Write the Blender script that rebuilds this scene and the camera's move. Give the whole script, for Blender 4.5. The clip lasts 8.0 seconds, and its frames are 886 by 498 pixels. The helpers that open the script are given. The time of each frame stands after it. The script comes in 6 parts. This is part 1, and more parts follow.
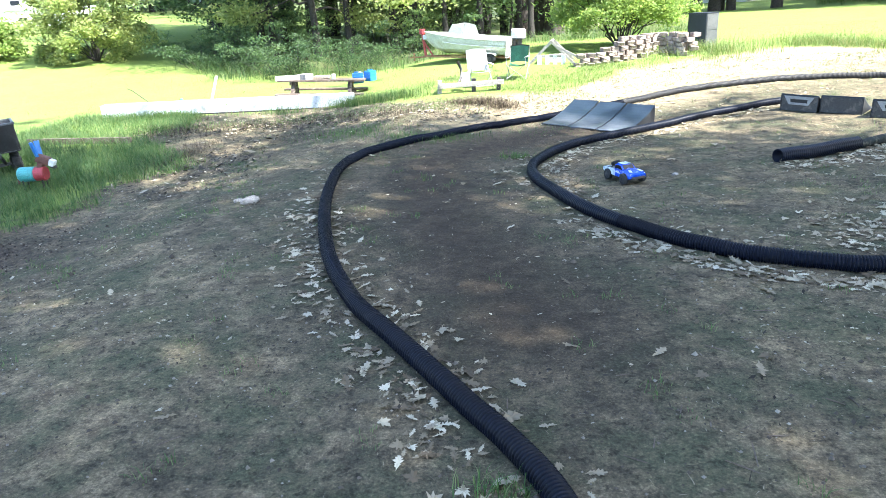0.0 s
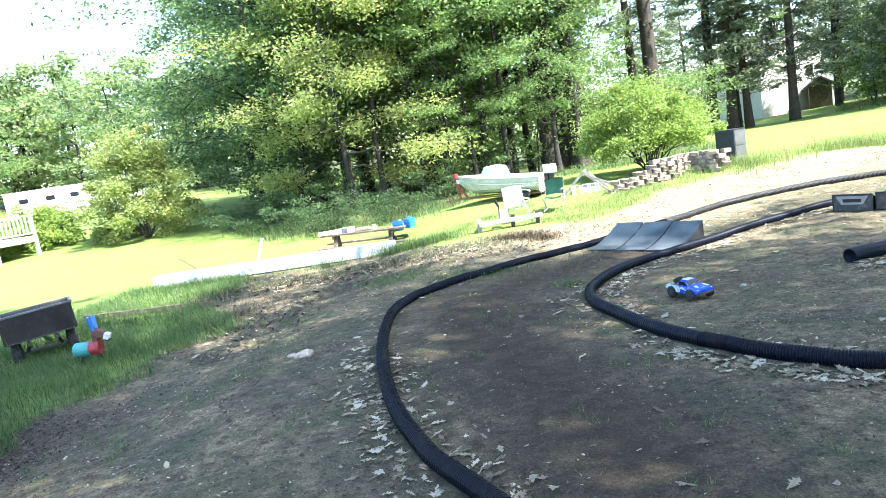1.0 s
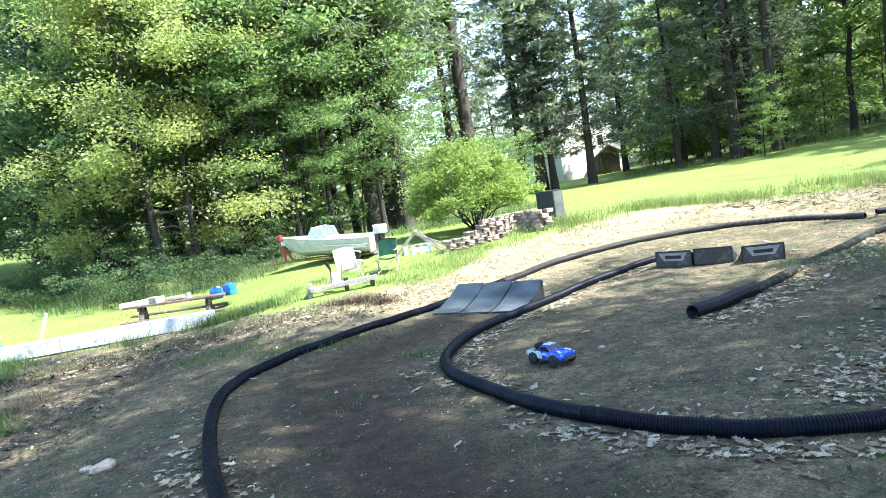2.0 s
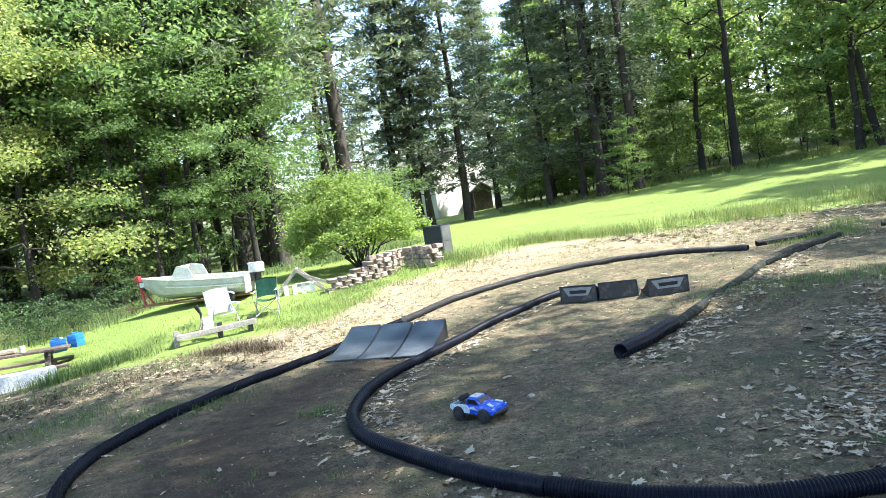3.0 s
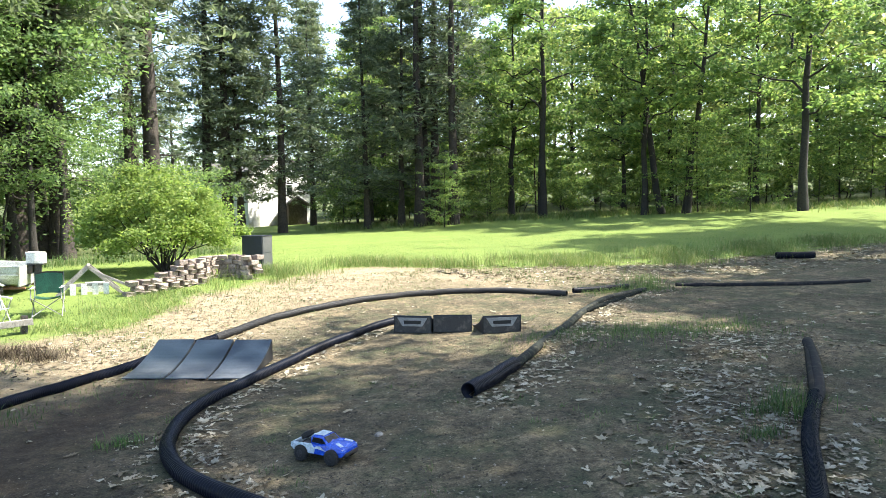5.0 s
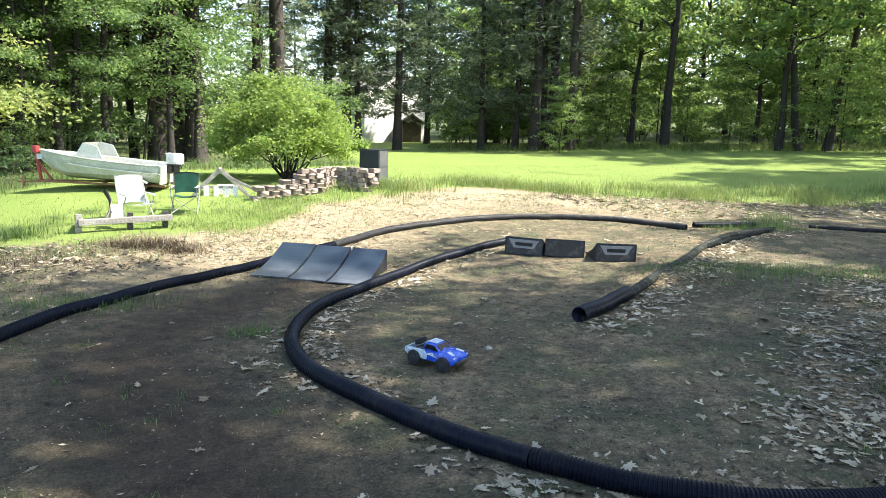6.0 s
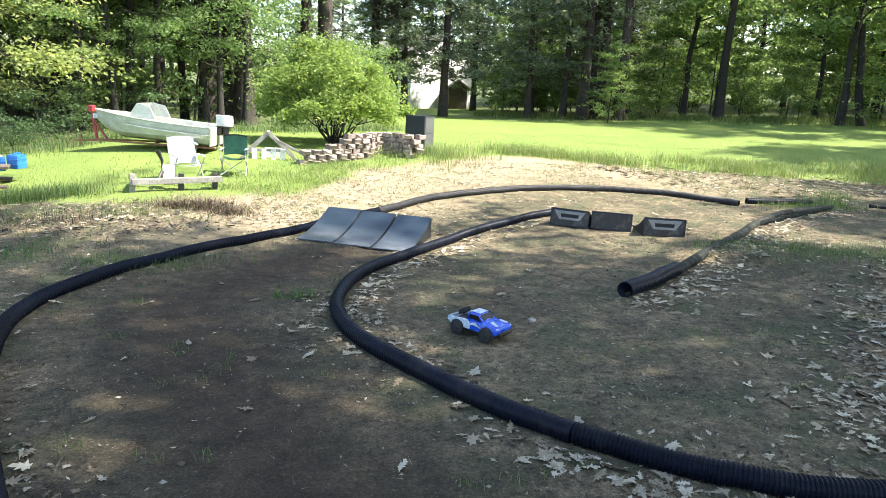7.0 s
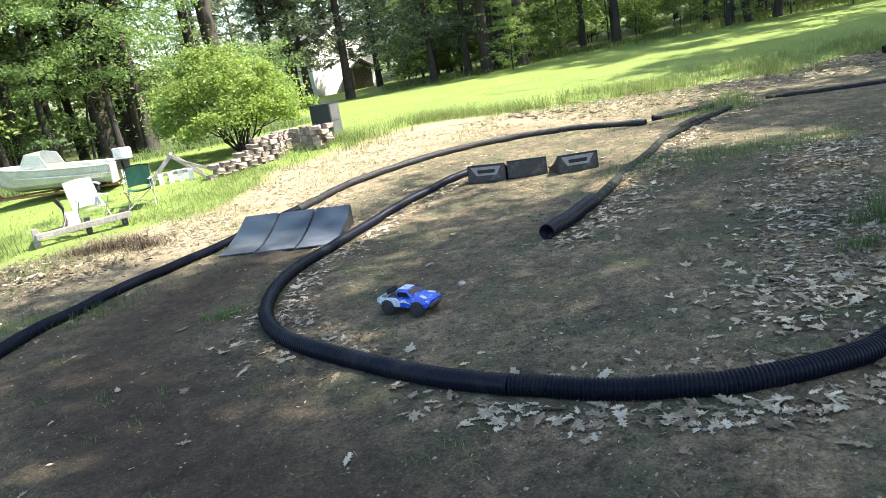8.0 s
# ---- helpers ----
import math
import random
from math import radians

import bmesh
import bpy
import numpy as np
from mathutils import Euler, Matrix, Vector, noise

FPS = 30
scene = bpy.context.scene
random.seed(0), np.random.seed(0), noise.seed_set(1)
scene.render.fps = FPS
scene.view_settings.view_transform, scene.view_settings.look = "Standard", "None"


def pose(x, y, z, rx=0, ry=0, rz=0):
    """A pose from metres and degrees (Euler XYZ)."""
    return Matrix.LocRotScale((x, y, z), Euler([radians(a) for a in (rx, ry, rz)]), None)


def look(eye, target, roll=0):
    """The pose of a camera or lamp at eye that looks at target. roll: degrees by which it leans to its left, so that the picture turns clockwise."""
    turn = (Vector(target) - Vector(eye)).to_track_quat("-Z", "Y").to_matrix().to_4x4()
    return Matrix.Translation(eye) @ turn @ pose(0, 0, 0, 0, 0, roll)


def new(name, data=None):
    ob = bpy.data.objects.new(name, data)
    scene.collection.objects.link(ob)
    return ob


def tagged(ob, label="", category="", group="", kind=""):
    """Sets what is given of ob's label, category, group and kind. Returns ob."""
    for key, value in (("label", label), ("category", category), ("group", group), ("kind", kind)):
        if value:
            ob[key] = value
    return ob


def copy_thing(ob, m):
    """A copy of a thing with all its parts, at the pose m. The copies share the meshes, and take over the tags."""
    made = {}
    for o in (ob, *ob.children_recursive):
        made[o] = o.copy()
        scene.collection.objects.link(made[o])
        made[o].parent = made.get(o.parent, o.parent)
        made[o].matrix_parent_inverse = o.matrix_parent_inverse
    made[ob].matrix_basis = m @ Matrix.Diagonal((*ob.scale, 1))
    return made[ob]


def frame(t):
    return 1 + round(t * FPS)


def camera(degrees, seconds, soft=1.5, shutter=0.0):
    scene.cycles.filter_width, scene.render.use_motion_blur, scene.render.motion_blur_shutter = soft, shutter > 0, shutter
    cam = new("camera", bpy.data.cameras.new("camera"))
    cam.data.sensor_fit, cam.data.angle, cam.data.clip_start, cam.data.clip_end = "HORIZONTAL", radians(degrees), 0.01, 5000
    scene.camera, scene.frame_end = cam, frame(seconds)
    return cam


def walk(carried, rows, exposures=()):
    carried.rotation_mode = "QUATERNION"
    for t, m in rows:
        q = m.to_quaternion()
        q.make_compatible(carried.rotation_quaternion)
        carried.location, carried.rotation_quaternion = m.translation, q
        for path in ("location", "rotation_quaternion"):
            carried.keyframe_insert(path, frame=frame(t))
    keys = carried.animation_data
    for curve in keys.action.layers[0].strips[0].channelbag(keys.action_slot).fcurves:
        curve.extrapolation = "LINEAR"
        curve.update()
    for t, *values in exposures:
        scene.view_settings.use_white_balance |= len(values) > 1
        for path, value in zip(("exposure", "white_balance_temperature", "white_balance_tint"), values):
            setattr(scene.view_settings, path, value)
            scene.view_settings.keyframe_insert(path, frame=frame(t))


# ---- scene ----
cam = camera(67.2, 8.0, 0.8)
EXPOSURES = [(0.0, 2.68, 6100, 9), (0.5, 2.74, 6200, 8), (1.0, 2.66, 6100, 7), (1.5, 2.5, 6000, 6), (3.0, 2.1, 6250, 8), (4.0, 1.98, 6400, 8), (5.5, 1.93, 6650, 9), (6.5, 2.03, 6650, 9), (8.0, 2.1, 6700, 10)]
PATH = [
    (0, (0.792, 0.923, 1.883), (0.442, 2.762, 1.179), -3.3),
    (0.5, (0.769, 0.86, 1.897), (0.172, 2.715, 1.446), -7.8),
    (1, (0.572, 1.122, 1.79), (0.128, 3.051, 1.506), -9.3),
    (1.5, (0.352, 1.37, 1.78), (0.221, 3.355, 1.57), -8.7),
    (2, (0.205, 1.9, 1.806), (0.317, 3.888, 1.613), -8.9),
    (2.2, (0.105, 2.064, 1.756), (0.312, 4.043, 1.564), -8.9),
    (3.3, (-0.11, 3.119, 1.772), (0.546, 5.004, 1.65), -8.4),
    (3.5, (-0.175, 3.208, 1.767), (0.611, 5.043, 1.646), -8.0),
    (4, (-0.311, 3.578, 1.748), (0.778, 5.252, 1.646), -5.0),
    (4.2, (-0.315, 3.571, 1.77), (0.814, 5.221, 1.715), -3.3),
    (5.3, (-0.363, 3.565, 1.79), (0.62, 5.301, 1.645), -0.4),
    (5.5, (-0.37, 3.591, 1.78), (0.555, 5.359, 1.637), -0.4),
    (6, (-0.427, 3.634, 1.729), (0.32, 5.455, 1.375), 1.9),
    (6.5, (-0.443, 3.638, 1.731), (0.141, 5.503, 1.308), 4.0),
    (7, (-0.453, 3.673, 1.737), (0.175, 5.517, 1.283), 3.0),
    (7.5, (-0.414, 3.698, 1.743), (0.144, 5.564, 1.29), -2.9),
    (8, (-0.218, 3.605, 1.741), (0.547, 5.372, 1.202), -9.1),
]
walk(cam, [(t, look(eye, target, roll)) for t, eye, target, roll in PATH], EXPOSURES)
# ---- light ----
SUN_TO = Vector((0.9, -0.29, 1.25)).normalized()
world = bpy.data.worlds.new("sky")
scene.world = world
world.use_nodes = True
wn = world.node_tree
sky = wn.nodes.new("ShaderNodeTexSky")
sky.sky_type = "NISHITA"
sky.sun_disc = False
sky.sun_elevation = math.asin(SUN_TO.z)
sky.sun_rotation = math.atan2(SUN_TO.x, SUN_TO.y)
sky.air_density, sky.dust_density = 1.0, 1.6
wn.links.new(sky.outputs[0], wn.nodes["Background"].inputs[0])
wn.nodes["Background"].inputs[1].default_value = 0.15
sun = new("sun", bpy.data.lights.new("sun", "SUN"))
sun.data.energy, sun.data.angle, sun.data.color = 4.5, radians(0.55), (1.0, 0.94, 0.84)
sun.matrix_world = look((30, 10, 60), Vector((30, 10, 60)) - SUN_TO)


# ---- materials ----
def base_mat(name):
    m = bpy.data.materials.new(name)
    m.use_nodes = True
    return m, m.node_tree, m.node_tree.nodes["Principled BSDF"]


def noise_node(nt, scale, detail=4.0, rough=0.6, space="Object"):
    co = nt.nodes.new("ShaderNodeTexCoord")
    n = nt.nodes.new("ShaderNodeTexNoise")
    n.inputs["Scale"].default_value = scale
    n.inputs["Detail"].default_value = detail
    n.inputs["Roughness"].default_value = rough
    nt.links.new(co.outputs[space], n.inputs["Vector"])
    return n


def ramp_node(nt, src, stops):
    r = nt.nodes.new("ShaderNodeValToRGB")
    e = r.color_ramp.elements
    while len(e) < len(stops):
        e.new(0.5)
    for el, (p, c) in zip(e, stops):
        el.position = p
        el.color = (*c, 1) if len(c) == 3 else c
    nt.links.new(src, r.inputs[0])
    return r


def mix_node(nt, fac, a, b, mode="MIX"):
    m = nt.nodes.new("ShaderNodeMix")
    m.data_type, m.blend_type = "RGBA", mode
    for sock, v in ((m.inputs[0], fac), (m.inputs[6], a), (m.inputs[7], b)):
        if isinstance(v, (int, float)):
            sock.default_value = v
        elif isinstance(v, tuple):
            sock.default_value = (*v, 1)
        else:
            nt.links.new(v, sock)
    return m.outputs[2]


def bump_to(nt, bsdf, src, strength, dist=0.01):
    b = nt.nodes.new("ShaderNodeBump")
    b.inputs["Strength"].default_value = strength
    b.inputs["Distance"].default_value = dist
    nt.links.new(src, b.inputs["Height"])
    nt.links.new(b.outputs[0], bsdf.inputs["Normal"])


def pmat(name, c1, c2, coarse=2.0, fine=30.0, rough=0.7, bump=0.3, dist=0.006, metal=0.0, spread=0.0, dirt=None):
    """Two scales of variation between two colours, with relief; spread varies it from piece to piece."""
    m, nt, b = base_mat(name)
    n1 = noise_node(nt, coarse, 5)
    n2 = noise_node(nt, fine, 6, 0.7)
    r1 = ramp_node(nt, n1.outputs[0], [(0.35, c1), (0.66, c2)])
    dark = tuple(v * 0.62 for v in c1)
    r2 = ramp_node(nt, n2.outputs[0], [(0.36, (1, 1, 1)), (0.52, (0, 0, 0))])
    col = mix_node(nt, r2.outputs[0], r1.outputs[0], dark)
    if dirt:
        n3 = noise_node(nt, coarse * 2.3, 6, 0.75)
        r3 = ramp_node(nt, n3.outputs[0], [(0.52, (0, 0, 0)), (0.64, (1, 1, 1))])
        col = mix_node(nt, r3.outputs[0], col, dirt)
    if spread:
        oi = nt.nodes.new("ShaderNodeObjectInfo")
        hsv = nt.nodes.new("ShaderNodeHueSaturation")
        mr = nt.nodes.new("ShaderNodeMapRange")
        mr.inputs[3].default_value, mr.inputs[4].default_value = 1 - spread, 1 + spread
        nt.links.new(oi.outputs["Random"], mr.inputs[0])
        nt.links.new(mr.outputs[0], hsv.inputs["Value"])
        nt.links.new(col, hsv.inputs["Color"])
        col = hsv.outputs[0]
    nt.links.new(col, b.inputs["Base Color"])
    b.inputs["Roughness"].default_value = rough
    rr = nt.nodes.new("ShaderNodeMapRange")
    rr.inputs[3].default_value, rr.inputs[4].default_value = max(0.05, rough - 0.15), min(1, rough + 0.15)
    nt.links.new(n1.outputs[0], rr.inputs[0])
    nt.links.new(rr.outputs[0], b.inputs["Roughness"])
    b.inputs["Metallic"].default_value = metal
    if bump:
        bump_to(nt, b, n2.outputs[0], bump, dist)
    return m


def leaf_mat(name, stops, trans=0.52, rough=0.58):
    """Thin leaves: each one its own tint, lit from both sides."""
    m, nt, b = base_mat(name)
    g = nt.nodes.new("ShaderNodeNewGeometry")
    r = ramp_node(nt, g.outputs["Random Per Island"], stops)
    n = noise_node(nt, 0.5, 3)
    var = ramp_node(nt, n.outputs[0], [(0.3, (0.6, 0.62, 0.6)), (0.7, (1.15, 1.12, 1.0))])
    col = mix_node(nt, 1.0, r.outputs[0], var.outputs[0], "MULTIPLY")
    nt.links.new(col, b.inputs["Base Color"])
    b.inputs["Roughness"].default_value = rough
    b.inputs["Specular IOR Level"].default_value = 0.35
    tr = nt.nodes.new("ShaderNodeBsdfTranslucent")
    nt.links.new(mix_node(nt, 1.0, col, (1.3, 1.35, 0.95), "MULTIPLY"), tr.inputs[0])
    mx = nt.nodes.new("ShaderNodeMixShader")
    mx.inputs[0].default_value = trans
    nt.links.new(b.outputs[0], mx.inputs[1])
    nt.links.new(tr.outputs[0], mx.inputs[2])
    nt.links.new(mx.outputs[0], nt.nodes["Material Output"].inputs[0])
    return m


LEAF_MAPLE = leaf_mat("maple_leaf", [(0, (0.095, 0.165, 0.075)), (0.5, (0.155, 0.245, 0.105)), (1, (0.25, 0.335, 0.155))], 0.54)
LEAF_DARK = leaf_mat("shade_leaf", [(0, (0.07, 0.125, 0.068)), (0.6, (0.115, 0.185, 0.095)), (1, (0.18, 0.255, 0.125))], 0.52)
LEAF_BUSH = leaf_mat("bush_leaf", [(0, (0.15, 0.24, 0.07)), (0.6, (0.24, 0.335, 0.1)), (1, (0.36, 0.43, 0.15))], 0.5)
# Distance haze is mixed into this pale leaf colour.
LEAF_HAZED = leaf_mat("hazed_leaf", [(0, (0.17, 0.24, 0.12)), (0.6, (0.23, 0.3, 0.16)), (1, (0.3, 0.36, 0.2))])
LEAF_GOLD = leaf_mat("gold_green_leaf", [(0, (0.21, 0.275, 0.115)), (0.6, (0.3, 0.355, 0.15)), (1, (0.41, 0.435, 0.205))], 0.56)
LEAF_GLADE = leaf_mat("glade_leaf", [(0, (0.095, 0.17, 0.07)), (0.5, (0.175, 0.27, 0.105)), (1, (0.32, 0.39, 0.15))], 0.54)
# Canopy shade over the weeds is put into this low leaf colour.
LEAF_WEED_SHADED = leaf_mat("shaded_weed_leaf", [(0, (0.035, 0.07, 0.035)), (0.6, (0.06, 0.108, 0.05)), (1, (0.1, 0.155, 0.072))], 0.45)
NEEDLE = leaf_mat("pine_needle", [(0, (0.085, 0.12, 0.085)), (0.6, (0.15, 0.19, 0.135)), (1, (0.25, 0.29, 0.215))], 0.4)
# Shade on the rough grass is mixed into this dark green.
GRASS = leaf_mat("grass_blade", [(0, (0.05, 0.105, 0.035)), (0.6, (0.09, 0.165, 0.055)), (1, (0.18, 0.215, 0.1))], 0.4)
DEAD_LEAF = leaf_mat("dead_leaf", [(0, (0.08, 0.06, 0.04)), (0.35, (0.21, 0.17, 0.12)), (0.75, (0.38, 0.34, 0.27)), (1, (0.54, 0.5, 0.42))], 0.1, 0.75)
TWIG = pmat("twig", (0.07, 0.05, 0.035), (0.16, 0.12, 0.09), 3, 60)
BARK = pmat("bark", (0.022, 0.019, 0.017), (0.048, 0.041, 0.035), 1.5, 14, 0.9, 1.0, 0.03)
BARK_PINE = pmat("pine_bark", (0.032, 0.026, 0.022), (0.07, 0.055, 0.045), 2.5, 11, 0.9, 1.0, 0.04)
PIPE = pmat("black_pipe", (0.003, 0.0045, 0.01), (0.005, 0.0075, 0.016), 1.2, 40, 0.42, 0.15, 0.003, dirt=(0.01, 0.011, 0.015))
PIPE_FADED = pmat("dusty_pipe", (0.012, 0.015, 0.015), (0.028, 0.034, 0.028), 5, 30, 0.7, 0.2, 0.003, dirt=(0.08, 0.075, 0.055))
PIPE_THIN = pmat("thin_pipe", (0.012, 0.013, 0.016), (0.02, 0.021, 0.025), 5, 40, 0.75, 0.2, 0.003, dirt=(0.05, 0.045, 0.04))
for pipe_mat in (PIPE, PIPE_FADED, PIPE_THIN):
    pipe_mat.node_tree.nodes["Principled BSDF"].inputs["Specular IOR Level"].default_value = 0.11


def dust_or_toplight(m, colour, axis, lo, hi, grain=9.0, most=0.85):
    """Adds a broken pale film: dust that grows along an axis of the thing, or dust with painted sunlight on faces
    turned up.
    """
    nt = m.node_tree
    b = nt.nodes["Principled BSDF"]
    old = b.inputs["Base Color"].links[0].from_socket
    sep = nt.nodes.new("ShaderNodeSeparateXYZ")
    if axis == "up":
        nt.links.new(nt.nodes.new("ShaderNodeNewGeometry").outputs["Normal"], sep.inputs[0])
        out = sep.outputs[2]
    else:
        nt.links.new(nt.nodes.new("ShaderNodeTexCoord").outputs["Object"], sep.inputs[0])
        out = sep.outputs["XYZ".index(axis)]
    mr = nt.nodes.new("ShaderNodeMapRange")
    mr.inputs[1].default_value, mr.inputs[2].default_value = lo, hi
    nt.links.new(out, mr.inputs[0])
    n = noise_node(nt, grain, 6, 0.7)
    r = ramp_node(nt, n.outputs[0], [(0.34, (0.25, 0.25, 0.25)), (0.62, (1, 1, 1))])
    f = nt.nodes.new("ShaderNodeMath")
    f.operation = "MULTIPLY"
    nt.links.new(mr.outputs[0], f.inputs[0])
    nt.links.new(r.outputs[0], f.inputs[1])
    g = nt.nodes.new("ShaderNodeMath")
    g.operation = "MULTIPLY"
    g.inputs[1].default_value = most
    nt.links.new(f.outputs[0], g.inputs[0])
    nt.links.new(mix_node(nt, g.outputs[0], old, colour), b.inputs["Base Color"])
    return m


# Pale top: dust plus a sun highlight put into the colour.
PIPE_TOPLIT_DUSTY = dust_or_toplight(pmat("toplit_dusty_pipe", (0.01, 0.01, 0.011), (0.022, 0.021, 0.02), 3, 40, 0.6, 0.2, 0.003), (0.22, 0.21, 0.18), "up", 0.78, 1.0, 12.0, 0.5)
# Darker than the deck: tree shade on the cheeks is put into the colour.
RUBBER = pmat("shaded_ramp_plastic", (0.01, 0.012, 0.016), (0.018, 0.021, 0.027), 2, 60, 0.45, 0.2, 0.002, dirt=(0.03, 0.031, 0.033))
RAMP_DECK = dust_or_toplight(pmat("ramp_deck", (0.015, 0.026, 0.042), (0.028, 0.042, 0.062), 2, 60, 0.36, 0.2, 0.002), (0.3, 0.31, 0.33), "X", -0.4, -1.05, 5.0, 0.42)
RAMP_DECK.node_tree.nodes["Principled BSDF"].inputs["Specular IOR Level"].default_value = 0.3
BIN = pmat("bin_plastic", (0.022, 0.022, 0.024), (0.04, 0.04, 0.04), 4, 60, 0.55, 0.25, 0.002, dirt=(0.09, 0.08, 0.07))
BIN_GREY = pmat("bin_grey", (0.2, 0.2, 0.2), (0.3, 0.3, 0.29), 5, 60, 0.6, 0.2, 0.002)
BOARD_PAINT = pmat("worn_board_paint", (0.4, 0.43, 0.46), (0.62, 0.64, 0.66), 2.2, 40, 0.6, 0.3, 0.002, dirt=(0.22, 0.23, 0.22))
WHITE_PAINT = pmat("white_paint", (0.62, 0.62, 0.6), (0.8, 0.8, 0.78), 3, 50, 0.55, 0.2, 0.002, dirt=(0.42, 0.4, 0.36))
OLD_WOOD = pmat("weathered_wood", (0.24, 0.19, 0.14), (0.38, 0.31, 0.24), 4, 45, 0.8, 0.5, 0.003)
# Darker than OLD_WOOD: on the table, its shading is put into the colour.
TABLE_WOOD = pmat("dark_old_wood", (0.055, 0.038, 0.028), (0.12, 0.09, 0.068), 4, 45, 0.8, 0.5, 0.003, dirt=(0.19, 0.16, 0.13))
GREY_WOOD = pmat("grey_wood", (0.2, 0.185, 0.165), (0.34, 0.32, 0.29), 4, 45, 0.8, 0.5, 0.003)
DARK_STEEL = pmat("dark_steel", (0.03, 0.03, 0.03), (0.055, 0.052, 0.05), 5, 60, 0.45, 0.2, 0.002, 0.3, dirt=(0.09, 0.06, 0.045))
ALU = pmat("painted_hull", (0.42, 0.43, 0.38), (0.56, 0.57, 0.52), 2, 40, 0.4, 0.1, 0.002, 0.2, dirt=(0.34, 0.33, 0.27))
RED = pmat("red_paint", (0.26, 0.025, 0.035), (0.36, 0.05, 0.055), 5, 50, 0.5, 0.1, 0.002)
BLUE = pmat("blue_plastic", (0.02, 0.14, 0.42), (0.03, 0.2, 0.52), 5, 60, 0.4, 0.1, 0.002)
TEAL = pmat("teal_paint", (0.05, 0.25, 0.25), (0.08, 0.34, 0.32), 6, 60, 0.5, 0.1, 0.002)
GREEN_CLOTH = pmat("green_cloth", (0.015, 0.09, 0.06), (0.03, 0.14, 0.09), 6, 90, 0.85, 0.3, 0.002)
WHITE_CLOTH = pmat("white_cloth", (0.46, 0.5, 0.53), (0.62, 0.65, 0.67), 5, 90, 0.85, 0.3, 0.002)
BLOCK = pmat("retaining_block", (0.14, 0.1, 0.085), (0.38, 0.32, 0.28), 4, 40, 0.9, 0.8, 0.008, spread=0.35)
CART_BLACK = pmat("black_enamel", (0.012, 0.012, 0.013), (0.024, 0.022, 0.022), 3, 50, 0.35, 0.15, 0.002, dirt=(0.03, 0.03, 0.032))
TYRE = pmat("tyre", (0.012, 0.012, 0.012), (0.025, 0.025, 0.025), 8, 80, 0.8, 0.3, 0.002)
SIDING = pmat("white_siding", (0.7, 0.7, 0.69), (0.8, 0.8, 0.79), 1, 20, 0.6, 0.1, 0.003)
ROOF = pmat("roof_felt", (0.12, 0.11, 0.1), (0.2, 0.19, 0.18), 2, 40, 0.85, 0.4, 0.004)
CAB = pmat("cabinet_panel", (0.012, 0.016, 0.027), (0.022, 0.027, 0.04), 4, 60, 0.5, 0.2, 0.002)
# Paler than CAB: sunlight on the cabinet's sides is put into the colour.
CAB_PALE = pmat("cabinet_pale", (0.07, 0.075, 0.08), (0.11, 0.112, 0.115), 4, 60, 0.55, 0.2, 0.002)
GLASS_DARK = pmat("dark_glass", (0.008, 0.01, 0.014), (0.014, 0.017, 0.022), 2, 20, 0.22, 0)
GLASS_DARK.node_tree.nodes["Principled BSDF"].inputs["Specular IOR Level"].default_value = 0.25


# ---- ground ----
def smooth(a, b, v):
    s = np.clip((v - a) / (b - a), 0, 1)
    return s * s * (3 - 2 * s)


def softplus(v, k):
    return k * np.log1p(np.exp(np.clip(v / k, -30, 30)))


def ground_z(x, y):
    x, y = np.asarray(x, float), np.asarray(y, float)
    z = -0.2 * np.exp(-((x - 1.5) ** 2 + (y - 11.5) ** 2) / 16)
    z = z + 0.3 * smooth(13.5, 20, y + 0.15 * np.minimum(x, 0))
    z = z + 0.05 * softplus(x - 14, 3) + 0.05 * softplus(-x - 12, 2) + 0.04 * softplus(3 - y, 1.0)
    z = z - 0.28 * smooth(-1.6, -5.0, x) * smooth(1, 6, y) * smooth(30, 20, y)
    z = z + 5.0 * smooth(75, 190, np.hypot(x, y))
    bank = (x - 5.2) * 0.86 + (y - 10.2) * 0.51 + 0.05 * np.sin(5 * y) + 0.03 * np.sin(13 * y)
    z = z + 0.075 * (smooth(-0.1, 0.1, bank) - smooth(0.4, 2.2, bank)) * smooth(6.6, 7.8, y) * smooth(11.2, 10.3, y)
    near = np.exp(-((x - 2) ** 2 + (y - 8) ** 2) / 300)
    z = z + near * (0.012 * np.sin(1.7 * x + 0.6 * y) * np.sin(1.3 * y - 0.4 * x) + 0.006 * np.sin(4.1 * x + 2.2 * y) * np.sin(3.7 * y - 1.9 * x))
    for k, (fx, fy) in enumerate(((9.1, 4.3), (-6.2, 10.7), (14.3, -8.1), (5.3, 17.9), (19.7, 9.6), (-16.1, 13.3))):
        z = z + near * 0.0024 * np.sin(fx * x + fy * y + 1.7 * k + 1.5 * np.sin(0.9 * x - 0.7 * y + k))
    return z


def gz(x, y):
    return float(ground_z(x, y))


def wobble(x, y):
    return 0.5 * np.sin(0.9 * x + 1.3 * np.sin(0.5 * y)) + 0.35 * np.sin(2.1 * y + 1.1 * x) + 0.2 * np.sin(4.3 * x - 2.7 * y)


EDGE_X = (-9, -3.2, -1.9, -0.5, 0.9, 2.8, 5.5, 7.0, 8.9, 10.7, 13, 16, 20, 30)
EDGE_Y = (14.9, 14.8, 14.3, 14.3, 15.2, 17.0, 18.9, 18.7, 17.5, 16.6, 16.0, 15.0, 14.7, 12.0)


